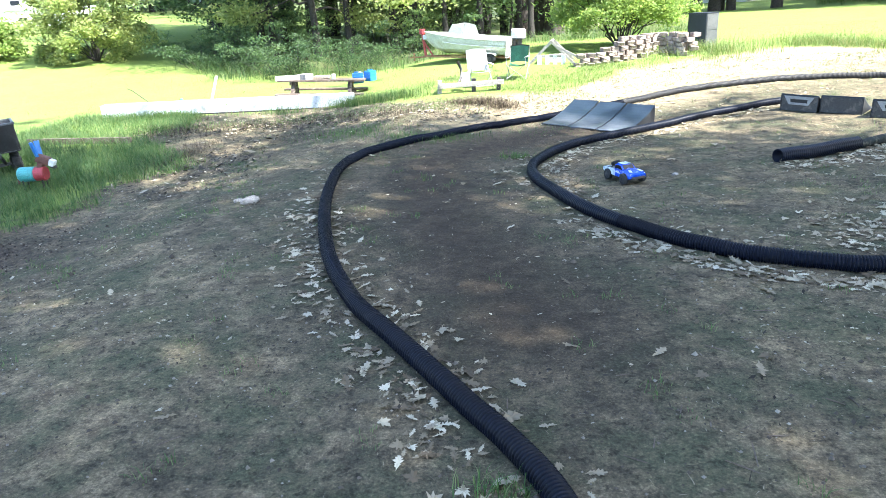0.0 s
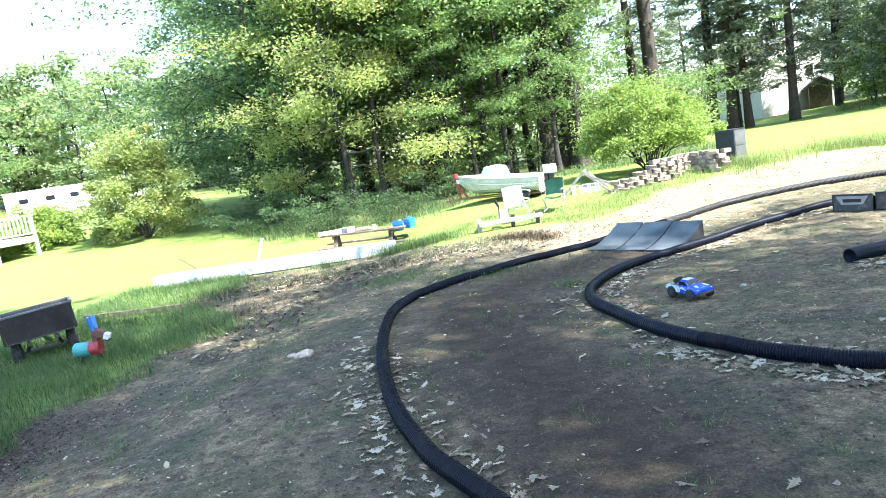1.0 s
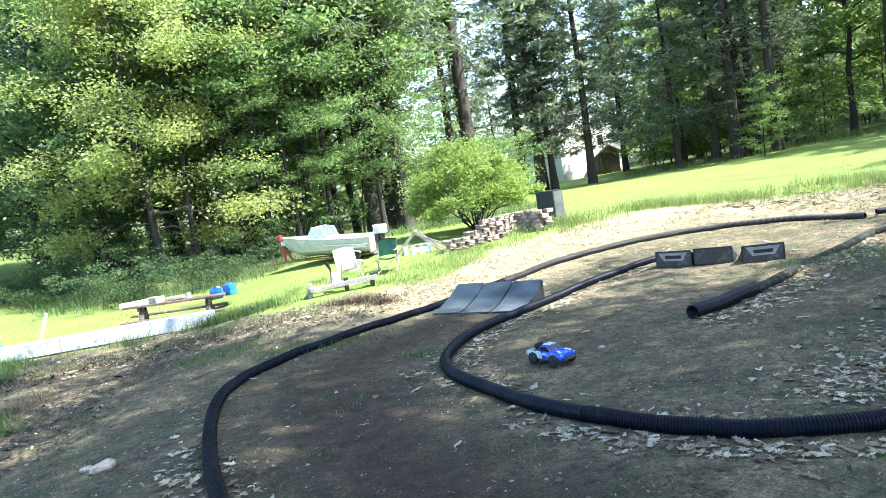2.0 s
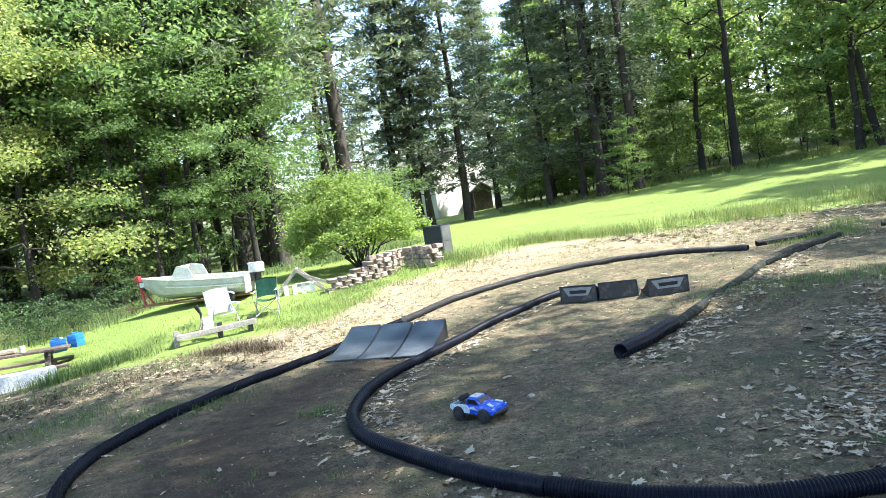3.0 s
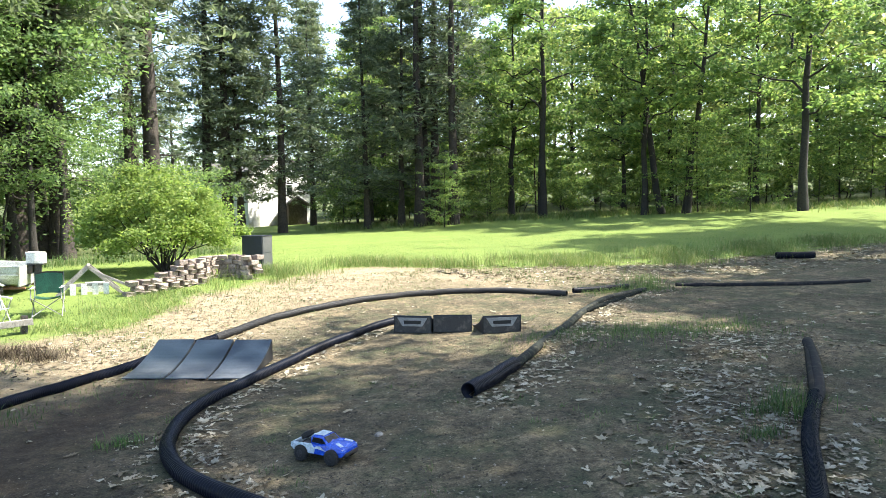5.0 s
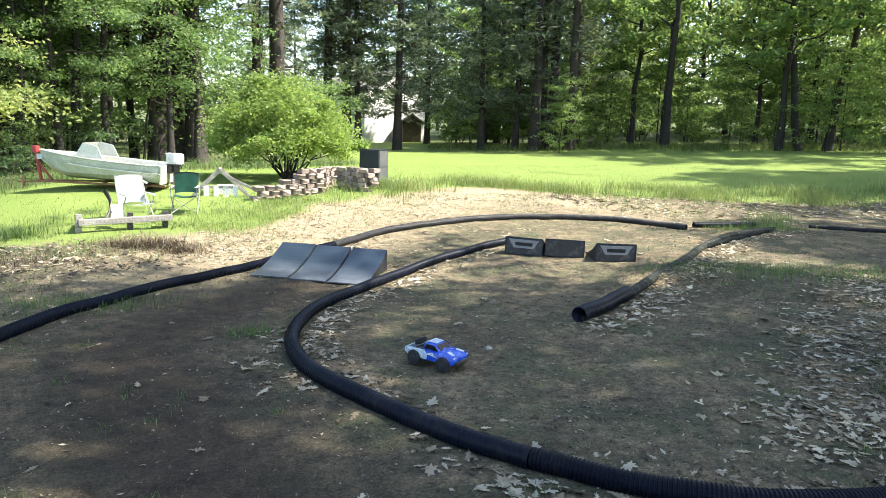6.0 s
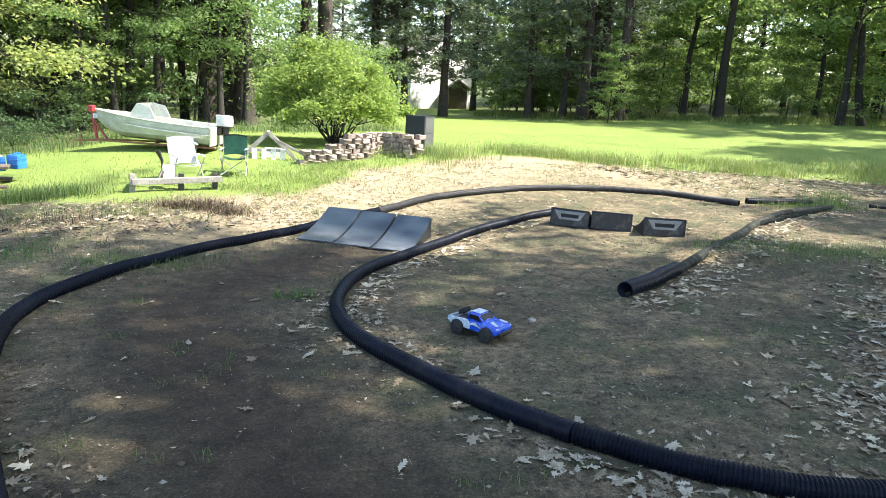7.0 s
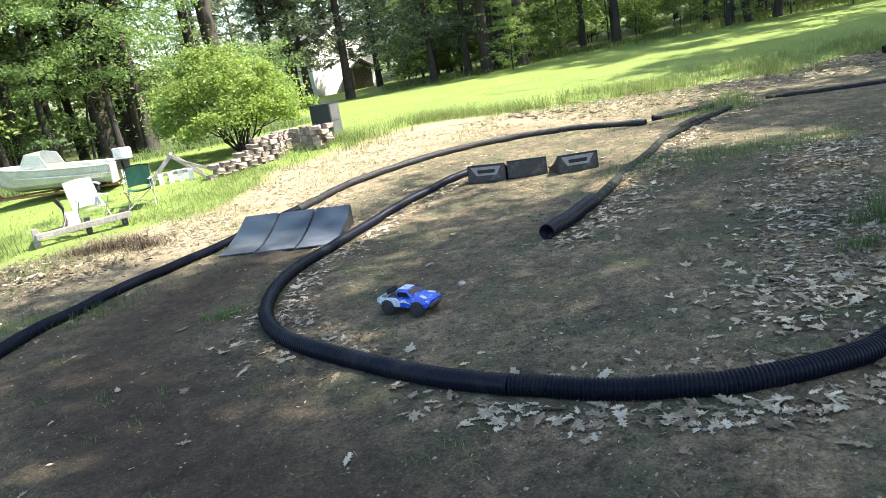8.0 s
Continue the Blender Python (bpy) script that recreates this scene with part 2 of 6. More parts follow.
def lawn_edge(x, y):
    """Metres beyond the track's far edge, less than 0 on the track."""
    return 0.8 * (y - np.interp(x, EDGE_X, EDGE_Y)) + 0.3 * wobble(1.6 * x, 1.6 * y)


def grassness(x, y):
    """0 on the bare track, 1 on the lawn."""
    x, y = np.asarray(x, float), np.asarray(y, float)
    left = -4.95 - 1.7 * smooth(9.5, 12.5, y) - x + 0.4 * wobble(x * 1.3, y * 1.3)
    return np.maximum(smooth(-0.5, 0.9, lawn_edge(x, y)), smooth(-0.4, 0.9, left) * smooth(0, 3, y))


def mulch(x, y):
    """1 on the dark crumbly bank between the track and the rough grass."""
    left = -4.95 - x + 0.3 * wobble(x * 1.7, y * 1.5)
    return 0.95 * smooth(-1.2, -0.5, left) * smooth(0.9, 0.1, left) * smooth(7.6, 6.0, y) * smooth(1.0, 3.0, y)


def wood_edge(x):
    """Where the lawn ends and the undergrowth of the wood begins."""
    return np.interp(x, (-18, -12, -9, -6, -3.5, -1.5, 2, 6), (30.5, 23.4, 19.9, 19.2, 20.4, 24.3, 25.6, 28.0))


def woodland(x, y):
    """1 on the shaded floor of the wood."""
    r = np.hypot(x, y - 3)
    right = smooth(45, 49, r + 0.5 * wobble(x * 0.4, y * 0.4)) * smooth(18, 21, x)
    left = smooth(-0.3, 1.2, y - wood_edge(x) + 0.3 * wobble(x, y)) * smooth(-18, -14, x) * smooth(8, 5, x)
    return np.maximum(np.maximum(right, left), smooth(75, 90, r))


def spaced(lo, hi, mid, n):
    """Steps that are fine about mid and wide far out."""
    u = np.linspace(-1, 1, n)
    s = np.sinh(u * 6.8) / math.sinh(6.8)
    return np.where(s < 0, mid + s * (mid - lo), mid + s * (hi - mid))


def grid_mesh(name, xs, ys, fz):
    X, Y = np.meshgrid(xs, ys)
    v = np.stack([X.ravel(), Y.ravel(), fz(X.ravel(), Y.ravel())], 1)
    nx, ny = len(xs), len(ys)
    i = (np.arange(ny - 1)[:, None] * nx + np.arange(nx - 1)[None, :]).ravel()
    f = np.stack([i, i + 1, i + nx + 1, i + nx], 1)
    me = bpy.data.meshes.new(name)
    me.from_pydata(v.tolist(), [], f.tolist())
    me.polygons.foreach_set("use_smooth", [True] * len(f))
    return me, v


def spline(ctrl, step):
    """Points at even steps along a smooth line through ctrl (x, y)."""
    c = [np.array(p, float) for p in ctrl]
    c = [2 * c[0] - c[1]] + c + [2 * c[-1] - c[-2]]
    out = []
    for i in range(1, len(c) - 2):
        for u in np.linspace(0, 1, 40, endpoint=False):
            a, b, d, e = c[i - 1:i + 3]
            out.append(0.5 * (2 * b + (d - a) * u + (2 * a - 5 * b + 4 * d - e) * u * u + (3 * b - 3 * d + e - a) * u ** 3))
    out.append(c[-2])
    out = np.array(out)
    s = np.concatenate([[0], np.cumsum(np.linalg.norm(np.diff(out, axis=0), axis=1))])
    t = np.linspace(0, s[-1], max(2, int(s[-1] / step)))
    return np.stack([np.interp(t, s, out[:, k]) for k in range(out.shape[1])], 1)


def near_line(ctrl, p, d):
    """How near the points p lie to a line: 1 on it, falling off over d, and the distances."""
    line = spline(ctrl, 0.15)
    dist = np.full(len(p), 99.0)
    lo, hi = line.min(0) - 4, line.max(0) + 4
    inside = np.where(((p > lo) & (p < hi)).all(1))[0]
    for s in range(0, len(line), 40):
        q = line[s:s + 40]
        dist[inside] = np.minimum(dist[inside], np.sqrt(((p[inside, None, :] - q[None]) ** 2).sum(2)).min(1))
    return np.exp(-(dist / d) ** 2), dist


LANE = [(0.6, 4.6), (0.1, 5.8), (-0.4, 7.0), (-0.75, 8.4), (-0.7, 9.6), (0.0, 10.7), (0.9, 11.6)]


def ground_material():
    m, nt, b = base_mat("earth_and_grass")
    at = nt.nodes.new("ShaderNodeAttribute")
    at.attribute_name = "grass"
    n1 = noise_node(nt, 0.7, 6, 0.7)
    n2 = noise_node(nt, 6.0, 8, 0.75)
    n3 = noise_node(nt, 60.0, 6, 0.8)
    dirt = ramp_node(nt, n1.outputs[0], [(0.3, (0.053, 0.047, 0.033)), (0.48, (0.124, 0.106, 0.071)), (0.66, (0.222, 0.177, 0.113))])
    fine = ramp_node(nt, n2.outputs[0], [(0.32, (0.38, 0.38, 0.4)), (0.5, (0.95, 0.94, 0.92)), (0.68, (1.7, 1.64, 1.56))])
    grit = ramp_node(nt, n3.outputs[0], [(0.34, (0.45, 0.45, 0.45)), (0.55, (1.0, 1.0, 1.0)), (0.68, (1.9, 1.85, 1.76))])
    d = mix_node(nt, 1.0, dirt.outputs[0], fine.outputs[0], "MULTIPLY")
    d = mix_node(nt, 1.0, d, grit.outputs[0], "MULTIPLY")
    n4 = noise_node(nt, 1.6, 6, 0.7)
    moss = ramp_node(nt, n4.outputs[0], [(0.45, (0, 0, 0)), (0.6, (0.8, 0.8, 0.8))])
    d = mix_node(nt, moss.outputs[0], d, mix_node(nt, 1.0, (0.07, 0.08, 0.045), grit.outputs[0], "MULTIPLY"))
    n5 = noise_node(nt, 17.0, 5, 0.7)
    lump = ramp_node(nt, n5.outputs[0], [(0.34, (0.42, 0.42, 0.42)), (0.46, (1, 1, 1)), (0.7, (1.35, 1.3, 1.25))])
    d = mix_node(nt, 1.0, d, lump.outputs[0], "MULTIPLY")
    dry = nt.nodes.new("ShaderNodeAttribute")
    dry.attribute_name = "dry"
    straw = ramp_node(nt, n2.outputs[0], [(0.3, (0.15, 0.115, 0.074)), (0.5, (0.26, 0.21, 0.138)), (0.7, (0.37, 0.31, 0.21))])
    d = mix_node(nt, dry.outputs["Fac"], d, straw.outputs[0])
    lane = nt.nodes.new("ShaderNodeAttribute")
    lane.attribute_name = "lane"
    soil = ramp_node(nt, n2.outputs[0], [(0.3, (0.026, 0.02, 0.0145)), (0.7, (0.076, 0.057, 0.039))])
    half = nt.nodes.new("ShaderNodeMath")
    half.operation = "MULTIPLY"
    half.inputs[1].default_value = 0.95
    nt.links.new(lane.outputs["Fac"], half.inputs[0])
    d = mix_node(nt, half.outputs[0], d, mix_node(nt, 1.0, soil.outputs[0], grit.outputs[0], "MULTIPLY"))
    mul = nt.nodes.new("ShaderNodeAttribute")
    mul.attribute_name = "mulch"
    peat = ramp_node(nt, n5.outputs[0], [(0.36, (0.018, 0.014, 0.011)), (0.55, (0.06, 0.045, 0.034)), (0.68, (0.17, 0.13, 0.1))])
    d = mix_node(nt, mul.outputs["Fac"], d, mix_node(nt, 1.0, peat.outputs[0], grit.outputs[0], "MULTIPLY"))
    lawn = ramp_node(nt, n1.outputs[0], [(0.3, (0.122, 0.185, 0.045)), (0.7, (0.168, 0.216, 0.06))])
    lf = ramp_node(nt, n3.outputs[0], [(0.3, (0.65, 0.7, 0.6)), (0.7, (1.3, 1.25, 1.2))])
    g = mix_node(nt, 1.0, lawn.outputs[0], lf.outputs[0], "MULTIPLY")
    add = nt.nodes.new("ShaderNodeMath")
    add.operation = "ADD"
    nt.links.new(at.outputs["Fac"], add.inputs[0])
    sub = nt.nodes.new("ShaderNodeMapRange")
    sub.inputs[1].default_value, sub.inputs[2].default_value = 0.3, 0.7
    sub.inputs[3].default_value, sub.inputs[4].default_value = -0.35, 0.35
    nt.links.new(n2.outputs[0], sub.inputs[0])
    nt.links.new(sub.outputs[0], add.inputs[1])
    edge = ramp_node(nt, add.outputs[0], [(0.35, (0, 0, 0)), (0.65, (1, 1, 1))])
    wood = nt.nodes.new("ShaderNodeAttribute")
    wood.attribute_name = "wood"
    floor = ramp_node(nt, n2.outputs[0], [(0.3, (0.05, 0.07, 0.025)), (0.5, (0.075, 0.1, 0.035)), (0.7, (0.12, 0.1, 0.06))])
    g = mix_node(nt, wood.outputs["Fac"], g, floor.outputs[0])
    nt.links.new(mix_node(nt, edge.outputs[0], d, g), b.inputs["Base Color"])
    b.inputs["Roughness"].default_value = 0.95
    b.inputs["Specular IOR Level"].default_value = 0.2
    hsum = mix_node(nt, 0.35, n5.outputs[0], n3.outputs[0])
    bump_to(nt, b, hsum, 0.95, 0.04)
    return m


def build_ground():
    xs, ys = spaced(-700, 700, 2.0, 290), spaced(-700, 900, 9.0, 310)
    me, v = grid_mesh("ground", xs, ys, ground_z)
    x, y = v[:, 0], v[:, 1]
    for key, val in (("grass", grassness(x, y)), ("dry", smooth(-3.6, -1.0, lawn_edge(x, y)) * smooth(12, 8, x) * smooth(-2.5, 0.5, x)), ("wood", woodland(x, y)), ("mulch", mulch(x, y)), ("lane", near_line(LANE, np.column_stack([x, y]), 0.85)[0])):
        a = me.attributes.new(key, "FLOAT", "POINT")
        a.data.foreach_set("value", val.astype(np.float32))
    me.materials.append(ground_material())
    tagged(new("ground", me), "bare brown earth track ringed by mown green lawn", "ground", kind="structure")


build_ground()


# ---- building helpers ----
def part(name, bm, material, parent=None, label="", smooth_faces=False):
    """Links a bmesh (or a mesh) as one mesh object under its thing."""
    if isinstance(bm, bmesh.types.BMesh):
        me = bpy.data.meshes.new(name)
        bm.normal_update()
        bm.to_mesh(me)
        bm.free()
    else:
        me = bm
    me.name = name
    if not me.materials:
        me.materials.append(material)
    if smooth_faces:
        me.polygons.foreach_set("use_smooth", [True] * len(me.polygons))
    ob = new(name, me)
    ob.parent = parent
    if label:
        ob["label"] = label
    return ob


def thing(name, m, label, category, group="", kind=""):
    ob = new(name)
    ob.matrix_world = m
    ob.empty_display_size = 0.1
    return tagged(ob, label, category, group, kind)


def box(bm, c, s, bevel=0.0, rot=None):
    """A box of size s about c, its edges bevelled."""
    r = bmesh.ops.create_cube(bm, size=1.0)
    vs = r["verts"]
    bmesh.ops.scale(bm, vec=s, verts=vs)
    if bevel:
        es = list({e for v in vs for e in v.link_edges})
        out = bmesh.ops.bevel(bm, geom=es, offset=bevel, segments=2, profile=0.7, affect="EDGES")
        vs = list({v for f in out["faces"] for v in f.verts} | {v for v in vs if v.is_valid})
    if rot is not None:
        bmesh.ops.transform(bm, matrix=rot, verts=vs)
    bmesh.ops.translate(bm, vec=c, verts=vs)
    return bm


def bx(c, s, bevel=0.0, rot=None):
    return box(bmesh.new(), c, s, bevel, rot)


def bar(bm, a, b, w, h, bevel=0.0):
    """A squared bar from a to b."""
    a, b = Vector(a), Vector(b)
    d = b - a
    q = d.to_track_quat("X", "Z").to_matrix().to_4x4()
    return box(bm, (a + b) / 2, (d.length, w, h), bevel, q)


def sweep(points, radii, segs=10, cap=True, bm=None):
    """A tube along points with a radius at each one."""
    bm = bm or bmesh.new()
    pts = [Vector(p) for p in points]
    rings, up = [], Vector((0.13, 0.21, 0.97))
    for i, p in enumerate(pts):
        d = (pts[min(i + 1, len(pts) - 1)] - pts[max(i - 1, 0)]).normalized()
        u = d.cross(up)
        if u.length < 0.05:
            u = d.cross(Vector((1, 0, 0)))
        u.normalize()
        w = d.cross(u)
        rings.append([bm.verts.new(p + float(radii[i]) * (math.cos(a) * u + math.sin(a) * w)) for a in (2 * math.pi * k / segs for k in range(segs))])
    for r, s in zip(rings, rings[1:]):
        for k in range(segs):
            f = bm.faces.new((r[k], r[(k + 1) % segs], s[(k + 1) % segs], s[k]))
            f.smooth = True
    if cap:
        bm.faces.new(rings[0])
        bm.faces.new(rings[-1][::-1])
    return bm


def prism(bm, outline, y0, y1):
    """An x-z outline pushed from y0 to y1."""
    a = [bm.verts.new((x, y0, z)) for x, z in outline]
    b = [bm.verts.new((x, y1, z)) for x, z in outline]
    n = len(outline)
    bm.faces.new(a)
    bm.faces.new(b[::-1])
    for i in range(n):
        bm.faces.new((a[i], b[i], b[(i + 1) % n], a[(i + 1) % n]))
    bmesh.ops.recalc_face_normals(bm, faces=bm.faces)
    return bm


def mesh_np(name, v, f):
    me = bpy.data.meshes.new(name)
    me.from_pydata(v.tolist() if hasattr(v, "tolist") else v, [], f.tolist() if hasattr(f, "tolist") else f)
    return me


def drain_pipe(ctrl, radius, label, material=None, ribbed=True, sink=0.012):
    """A ribbed drain pipe laid along the ground, open at its ends with a wall thickness."""
    material = material or PIPE
    pts = spline(ctrl, 0.05 if not ribbed else 0.0075 if ribbed is True else 0.0055)
    n = len(pts)
    z = ground_z(pts[:, 0], pts[:, 1]) + radius - sink
    k = 25
    z = np.convolve(np.pad(z, k, mode="edge"), np.ones(2 * k + 1) / (2 * k + 1), "valid")
    P = np.column_stack([pts, z])
    d = np.gradient(P, axis=0)
    d /= np.linalg.norm(d, axis=1)[:, None]
    u = np.cross(d, [0, 0, 1.0])
    u /= np.linalg.norm(u, axis=1)[:, None]
    w = np.cross(u, d)
    seg = 18
    rib = np.array([0.0, -1.0, -1.0, 0.0])[np.arange(n) % 4] * (0.0035 if ribbed is True else ribbed) if ribbed else np.zeros(n)
    r = radius + rib
    ang = np.arange(seg) * 2 * math.pi / seg
    ring = P[:, None, :] + r[:, None, None] * (np.cos(ang)[None, :, None] * u[:, None, :] + np.sin(ang)[None, :, None] * w[:, None, :])
    v = ring.reshape(-1, 3)
    i = (np.arange(n - 1)[:, None] * seg + np.arange(seg)[None, :])
    j = (np.arange(n - 1)[:, None] * seg + (np.arange(seg) + 1)[None, :] % seg)
    f = np.stack([i, j, j + seg, i + seg], 2).reshape(-1, 4)
    vs, fs = v.tolist(), f.tolist()
    for end, step in ((0, 1), (n - 1, -1)):
        base = len(vs)
        inner = min(n - 1, max(0, end + step * 60))
        for idx, rr in ((end, radius - 0.014), (inner, radius - 0.014)):
            vs += (P[idx] + rr * (np.cos(ang)[:, None] * u[idx] + np.sin(ang)[:, None] * w[idx])).tolist()
        for q in range(seg):
            q2 = (q + 1) % seg
            fs.append([end * seg + q, end * seg + q2, base + q2, base + q])
            fs.append([base + q, base + q2, base + seg + q2, base + seg + q])
        fs.append([base + seg + q for q in range(seg)])
    me = mesh_np("drain_pipe", vs, fs)
    bmn = bmesh.new()
    bmn.from_mesh(me)
    bmesh.ops.recalc_face_normals(bmn, faces=bmn.faces)
    bmn.to_mesh(me)
    bmn.free()
    me.materials.append(material)
    me.polygons.foreach_set("use_smooth", [ribbed is True or not ribbed] * len(me.polygons))
    return tagged(new("drain_pipe", me), label, "pipe", "pipes edging the track")


# ---- the track ----
OUTER = [(0.95, 2.6), (0.74, 3.1), (0.36, 3.62), (-0.18, 4.3), (-0.55, 4.75), (-0.95, 5.45), (-1.35, 6.45), (-1.68, 7.5), (-1.9, 8.5), (-1.92, 9.2), (-1.72, 9.9),
         (-1.35, 10.65), (-0.8, 11.35), (-0.1, 12.0), (0.6, 12.66), (1.2, 13.2), (1.85, 13.65), (2.6, 14.3), (3.2, 14.7), (4.35, 15.0), (5.55, 15.15), (6.6, 15.05), (7.6, 14.62), (8.2, 14.0), (8.5, 13.4)]
INNER = [(5.6, 6.88), (4.57, 6.34), (3.75, 5.83), (3.35, 5.62), (2.89, 5.55), (2.5, 5.6), (2.2, 5.72), (1.9, 5.9), (1.6, 6.15), (1.3, 6.5), (1.0, 7.0), (0.7, 7.65), (0.5, 8.25),
         (0.44, 8.75), (0.5, 9.3), (0.72, 9.95), (1.05, 10.5), (1.58, 11.05), (2.2, 11.65), (2.8, 12.15), (3.6, 12.65), (4.2, 12.98), (4.72, 13.24)]
drain_pipe(OUTER[:17], 0.06, "long black ribbed drain pipe curving along the track's edge", PIPE, 0.0075)
drain_pipe(OUTER[16:], 0.067, "dusty drain pipe with a painted sunlit top, half sunk in the dry earth", PIPE_TOPLIT_DUSTY, 0.006, 0.025)
drain_pipe(INNER[:10], 0.062, "black ribbed drain pipe bending round the track's inner edge", PIPE, 0.0075)
drain_pipe(INNER[9:], 0.062, "worn black drain pipe running from the bend to the far ramps")
drain_pipe([(3.22, 8.96), (3.75, 9.28), (4.3, 9.63)], 0.082, "short black drain pipe with an open end on bare earth")
drain_pipe([(4.3, 9.63), (5.4, 10.38), (6.3, 10.95), (7.15, 11.6), (8.1, 12.2), (8.7, 12.52), (9.7, 12.78), (10.1, 12.86)], 0.058, "dusty half-buried drain pipe among dead leaves", PIPE_FADED, False, 0.03)
drain_pipe([(8.92, 13.67), (9.5, 13.5), (10.15, 13.36)], 0.06, "short black pipe end lying by the grass")
drain_pipe([(11.2, 13.0), (12.1, 12.1), (13.1, 11.3), (14.4, 10.7)], 0.05, "thin black drain pipe at the far edge of the track", PIPE_THIN, False, 0.035)
drain_pipe([(5.5, 6.82), (5.9, 7.02), (6.85, 7.6), (7.6, 8.1)], 0.06, "narrow dusty black pipe pushed into a wider one", PIPE_THIN, False, 0.02)
drain_pipe([(17.2, 14.5), (17.95, 13.85)], 0.1, "short thick black pipe lying at the lawn's edge")


def kicker(m, w, length, height, label, grey_frame):
    """A moulded launch ramp: curved running surface, side cheeks and a back panel."""
    t = thing("jump_ramp", m, label, "ramp", "moulded jump ramps")
    n = 12
    prof = [(-length * (1 - i / n), 0.012 + (height - 0.012) * (i / n) ** 1.8) for i in range(n + 1)]
    bm = bmesh.new()
    outline = prof + [(0.0, height - 0.02)] + [(x, z - 0.02) for x, z in prof[::-1][1:-1]] + [(-length, 0.0)]
    prism(bm, outline, -w / 2 + 0.004, w / 2 - 0.004)
    part("deck", bm, RAMP_DECK, t)
    for s in (-1, 1):
        bm = bmesh.new()
        prism(bm, [(x, z - 0.021) for x, z in prof[2:]] + [(0, 0), (prof[2][0], 0)], s * (w / 2 - 0.012), s * (w / 2 - 0.002))
        part("side_cheek", bm, RUBBER, t)
    back = bx((-0.012, 0, height / 2 - 0.008), (0.012, w - 0.03, height - 0.03), 0.003)
    panel = part("back_panel", back, BIN, t)
    if grey_frame:
        bm = bmesh.new()
        top, bot, z1, z0 = w * 0.4, w * 0.26, height * 0.88, height * 0.4
        slot = (w * 0.24, height * 0.72, height * 0.52)
        outer = [(-top, z1), (top, z1), (bot, z0), (-bot, z0)]
        inner = [(-slot[0], slot[1]), (slot[0], slot[1]), (slot[0] * 0.92, slot[2]), (-slot[0] * 0.92, slot[2])]
        rows = []
        for x in (-0.005, 0.008):
            rows.append([[bm.verts.new((x, a, b)) for a, b in o] for o in (outer, inner)])
        for i in range(4):
            j = (i + 1) % 4
            bm.faces.new((rows[1][0][i], rows[1][0][j], rows[1][1][j], rows[1][1][i]))
            bm.faces.new((rows[0][0][i], rows[0][0][j], rows[1][0][j], rows[1][0][i]))
            bm.faces.new((rows[0][1][i], rows[0][1][j], rows[1][1][j], rows[1][1][i]))
        bmesh.ops.recalc_face_normals(bm, faces=bm.faces)
        part("grip_frame", bm, BIN_GREY, t, "grey trapezoid frame round a slot")
        # Solid dark plate stands for the shade inside the slot opening.
        part("slot", bx((-0.003, 0, (slot[1] + slot[2]) / 2), (0.006, slot[0] * 2, slot[1] - slot[2])), TYRE, t)
    return t


def on_ground(x, y, yaw=0.0, dz=0.0, rx=0.0, ry=0.0):
    return pose(x, y, gz(x, y) + dz, rx, ry, yaw)


for k, c in enumerate(((1.19, 12.86), (1.62, 12.58), (2.05, 12.3))):
    kicker(on_ground(*c, 57, 0.004), 0.492, 1.0, 0.27, "dark grey moulded jump ramp with a dusty curved face", False)
for k, (c, yaw, frm) in enumerate((((4.44, 12.31), 226, True), ((4.93, 11.95), 236, False), ((5.44, 11.4), 247, True))):
    kicker(on_ground(*c, yaw), 0.585, 0.8, 0.27, "dark plastic jump ramp facing away with its upright back showing", frm)


# ---- trees ----
def leaf_cloud(name, centres, size, rng, up=0.5, narrow=0.55):
    """Folded four-cornered leaves, one at each centre."""
    n = len(centres)
    d = rng.normal(size=(n, 3))
    d[:, 2] *= 0.6
    d /= np.linalg.norm(d, axis=1)[:, None]
    nrm = rng.normal(size=(n, 3)) + np.array([0, 0, up * 2])
    s = np.cross(d, nrm)
    s /= np.linalg.norm(s, axis=1)[:, None] + 1e-9
    nn = np.cross(s, d)
    L = size * rng.uniform(0.6, 1.4, n)[:, None]
    W = L * narrow * 0.5
    fold = 0.25 * W
    v = np.stack([centres - d * L / 2, centres + s * W + nn * fold, centres + d * L / 2, centres - s * W + nn * fold], 1).reshape(-1, 3)
    i = np.arange(n)[:, None] * 4
    f = np.concatenate([i + [[0, 1, 2]], i + [[0, 2, 3]]], 0)
    return mesh_np(name, v, f)


def limb_path(a, b, rng, n=6, sag=0.1, bend=0.04):
    a, b = np.array(a, float), np.array(b, float)
    L = np.linalg.norm(b - a)
    u = np.linspace(0, 1, n)[:, None]
    p = a + (b - a) * u
    p[1:-1] += rng.normal(0, bend * L, (n - 2, 3))
    p[:, 2] += sag * L * np.sin(math.pi * u[:, 0])
    return p


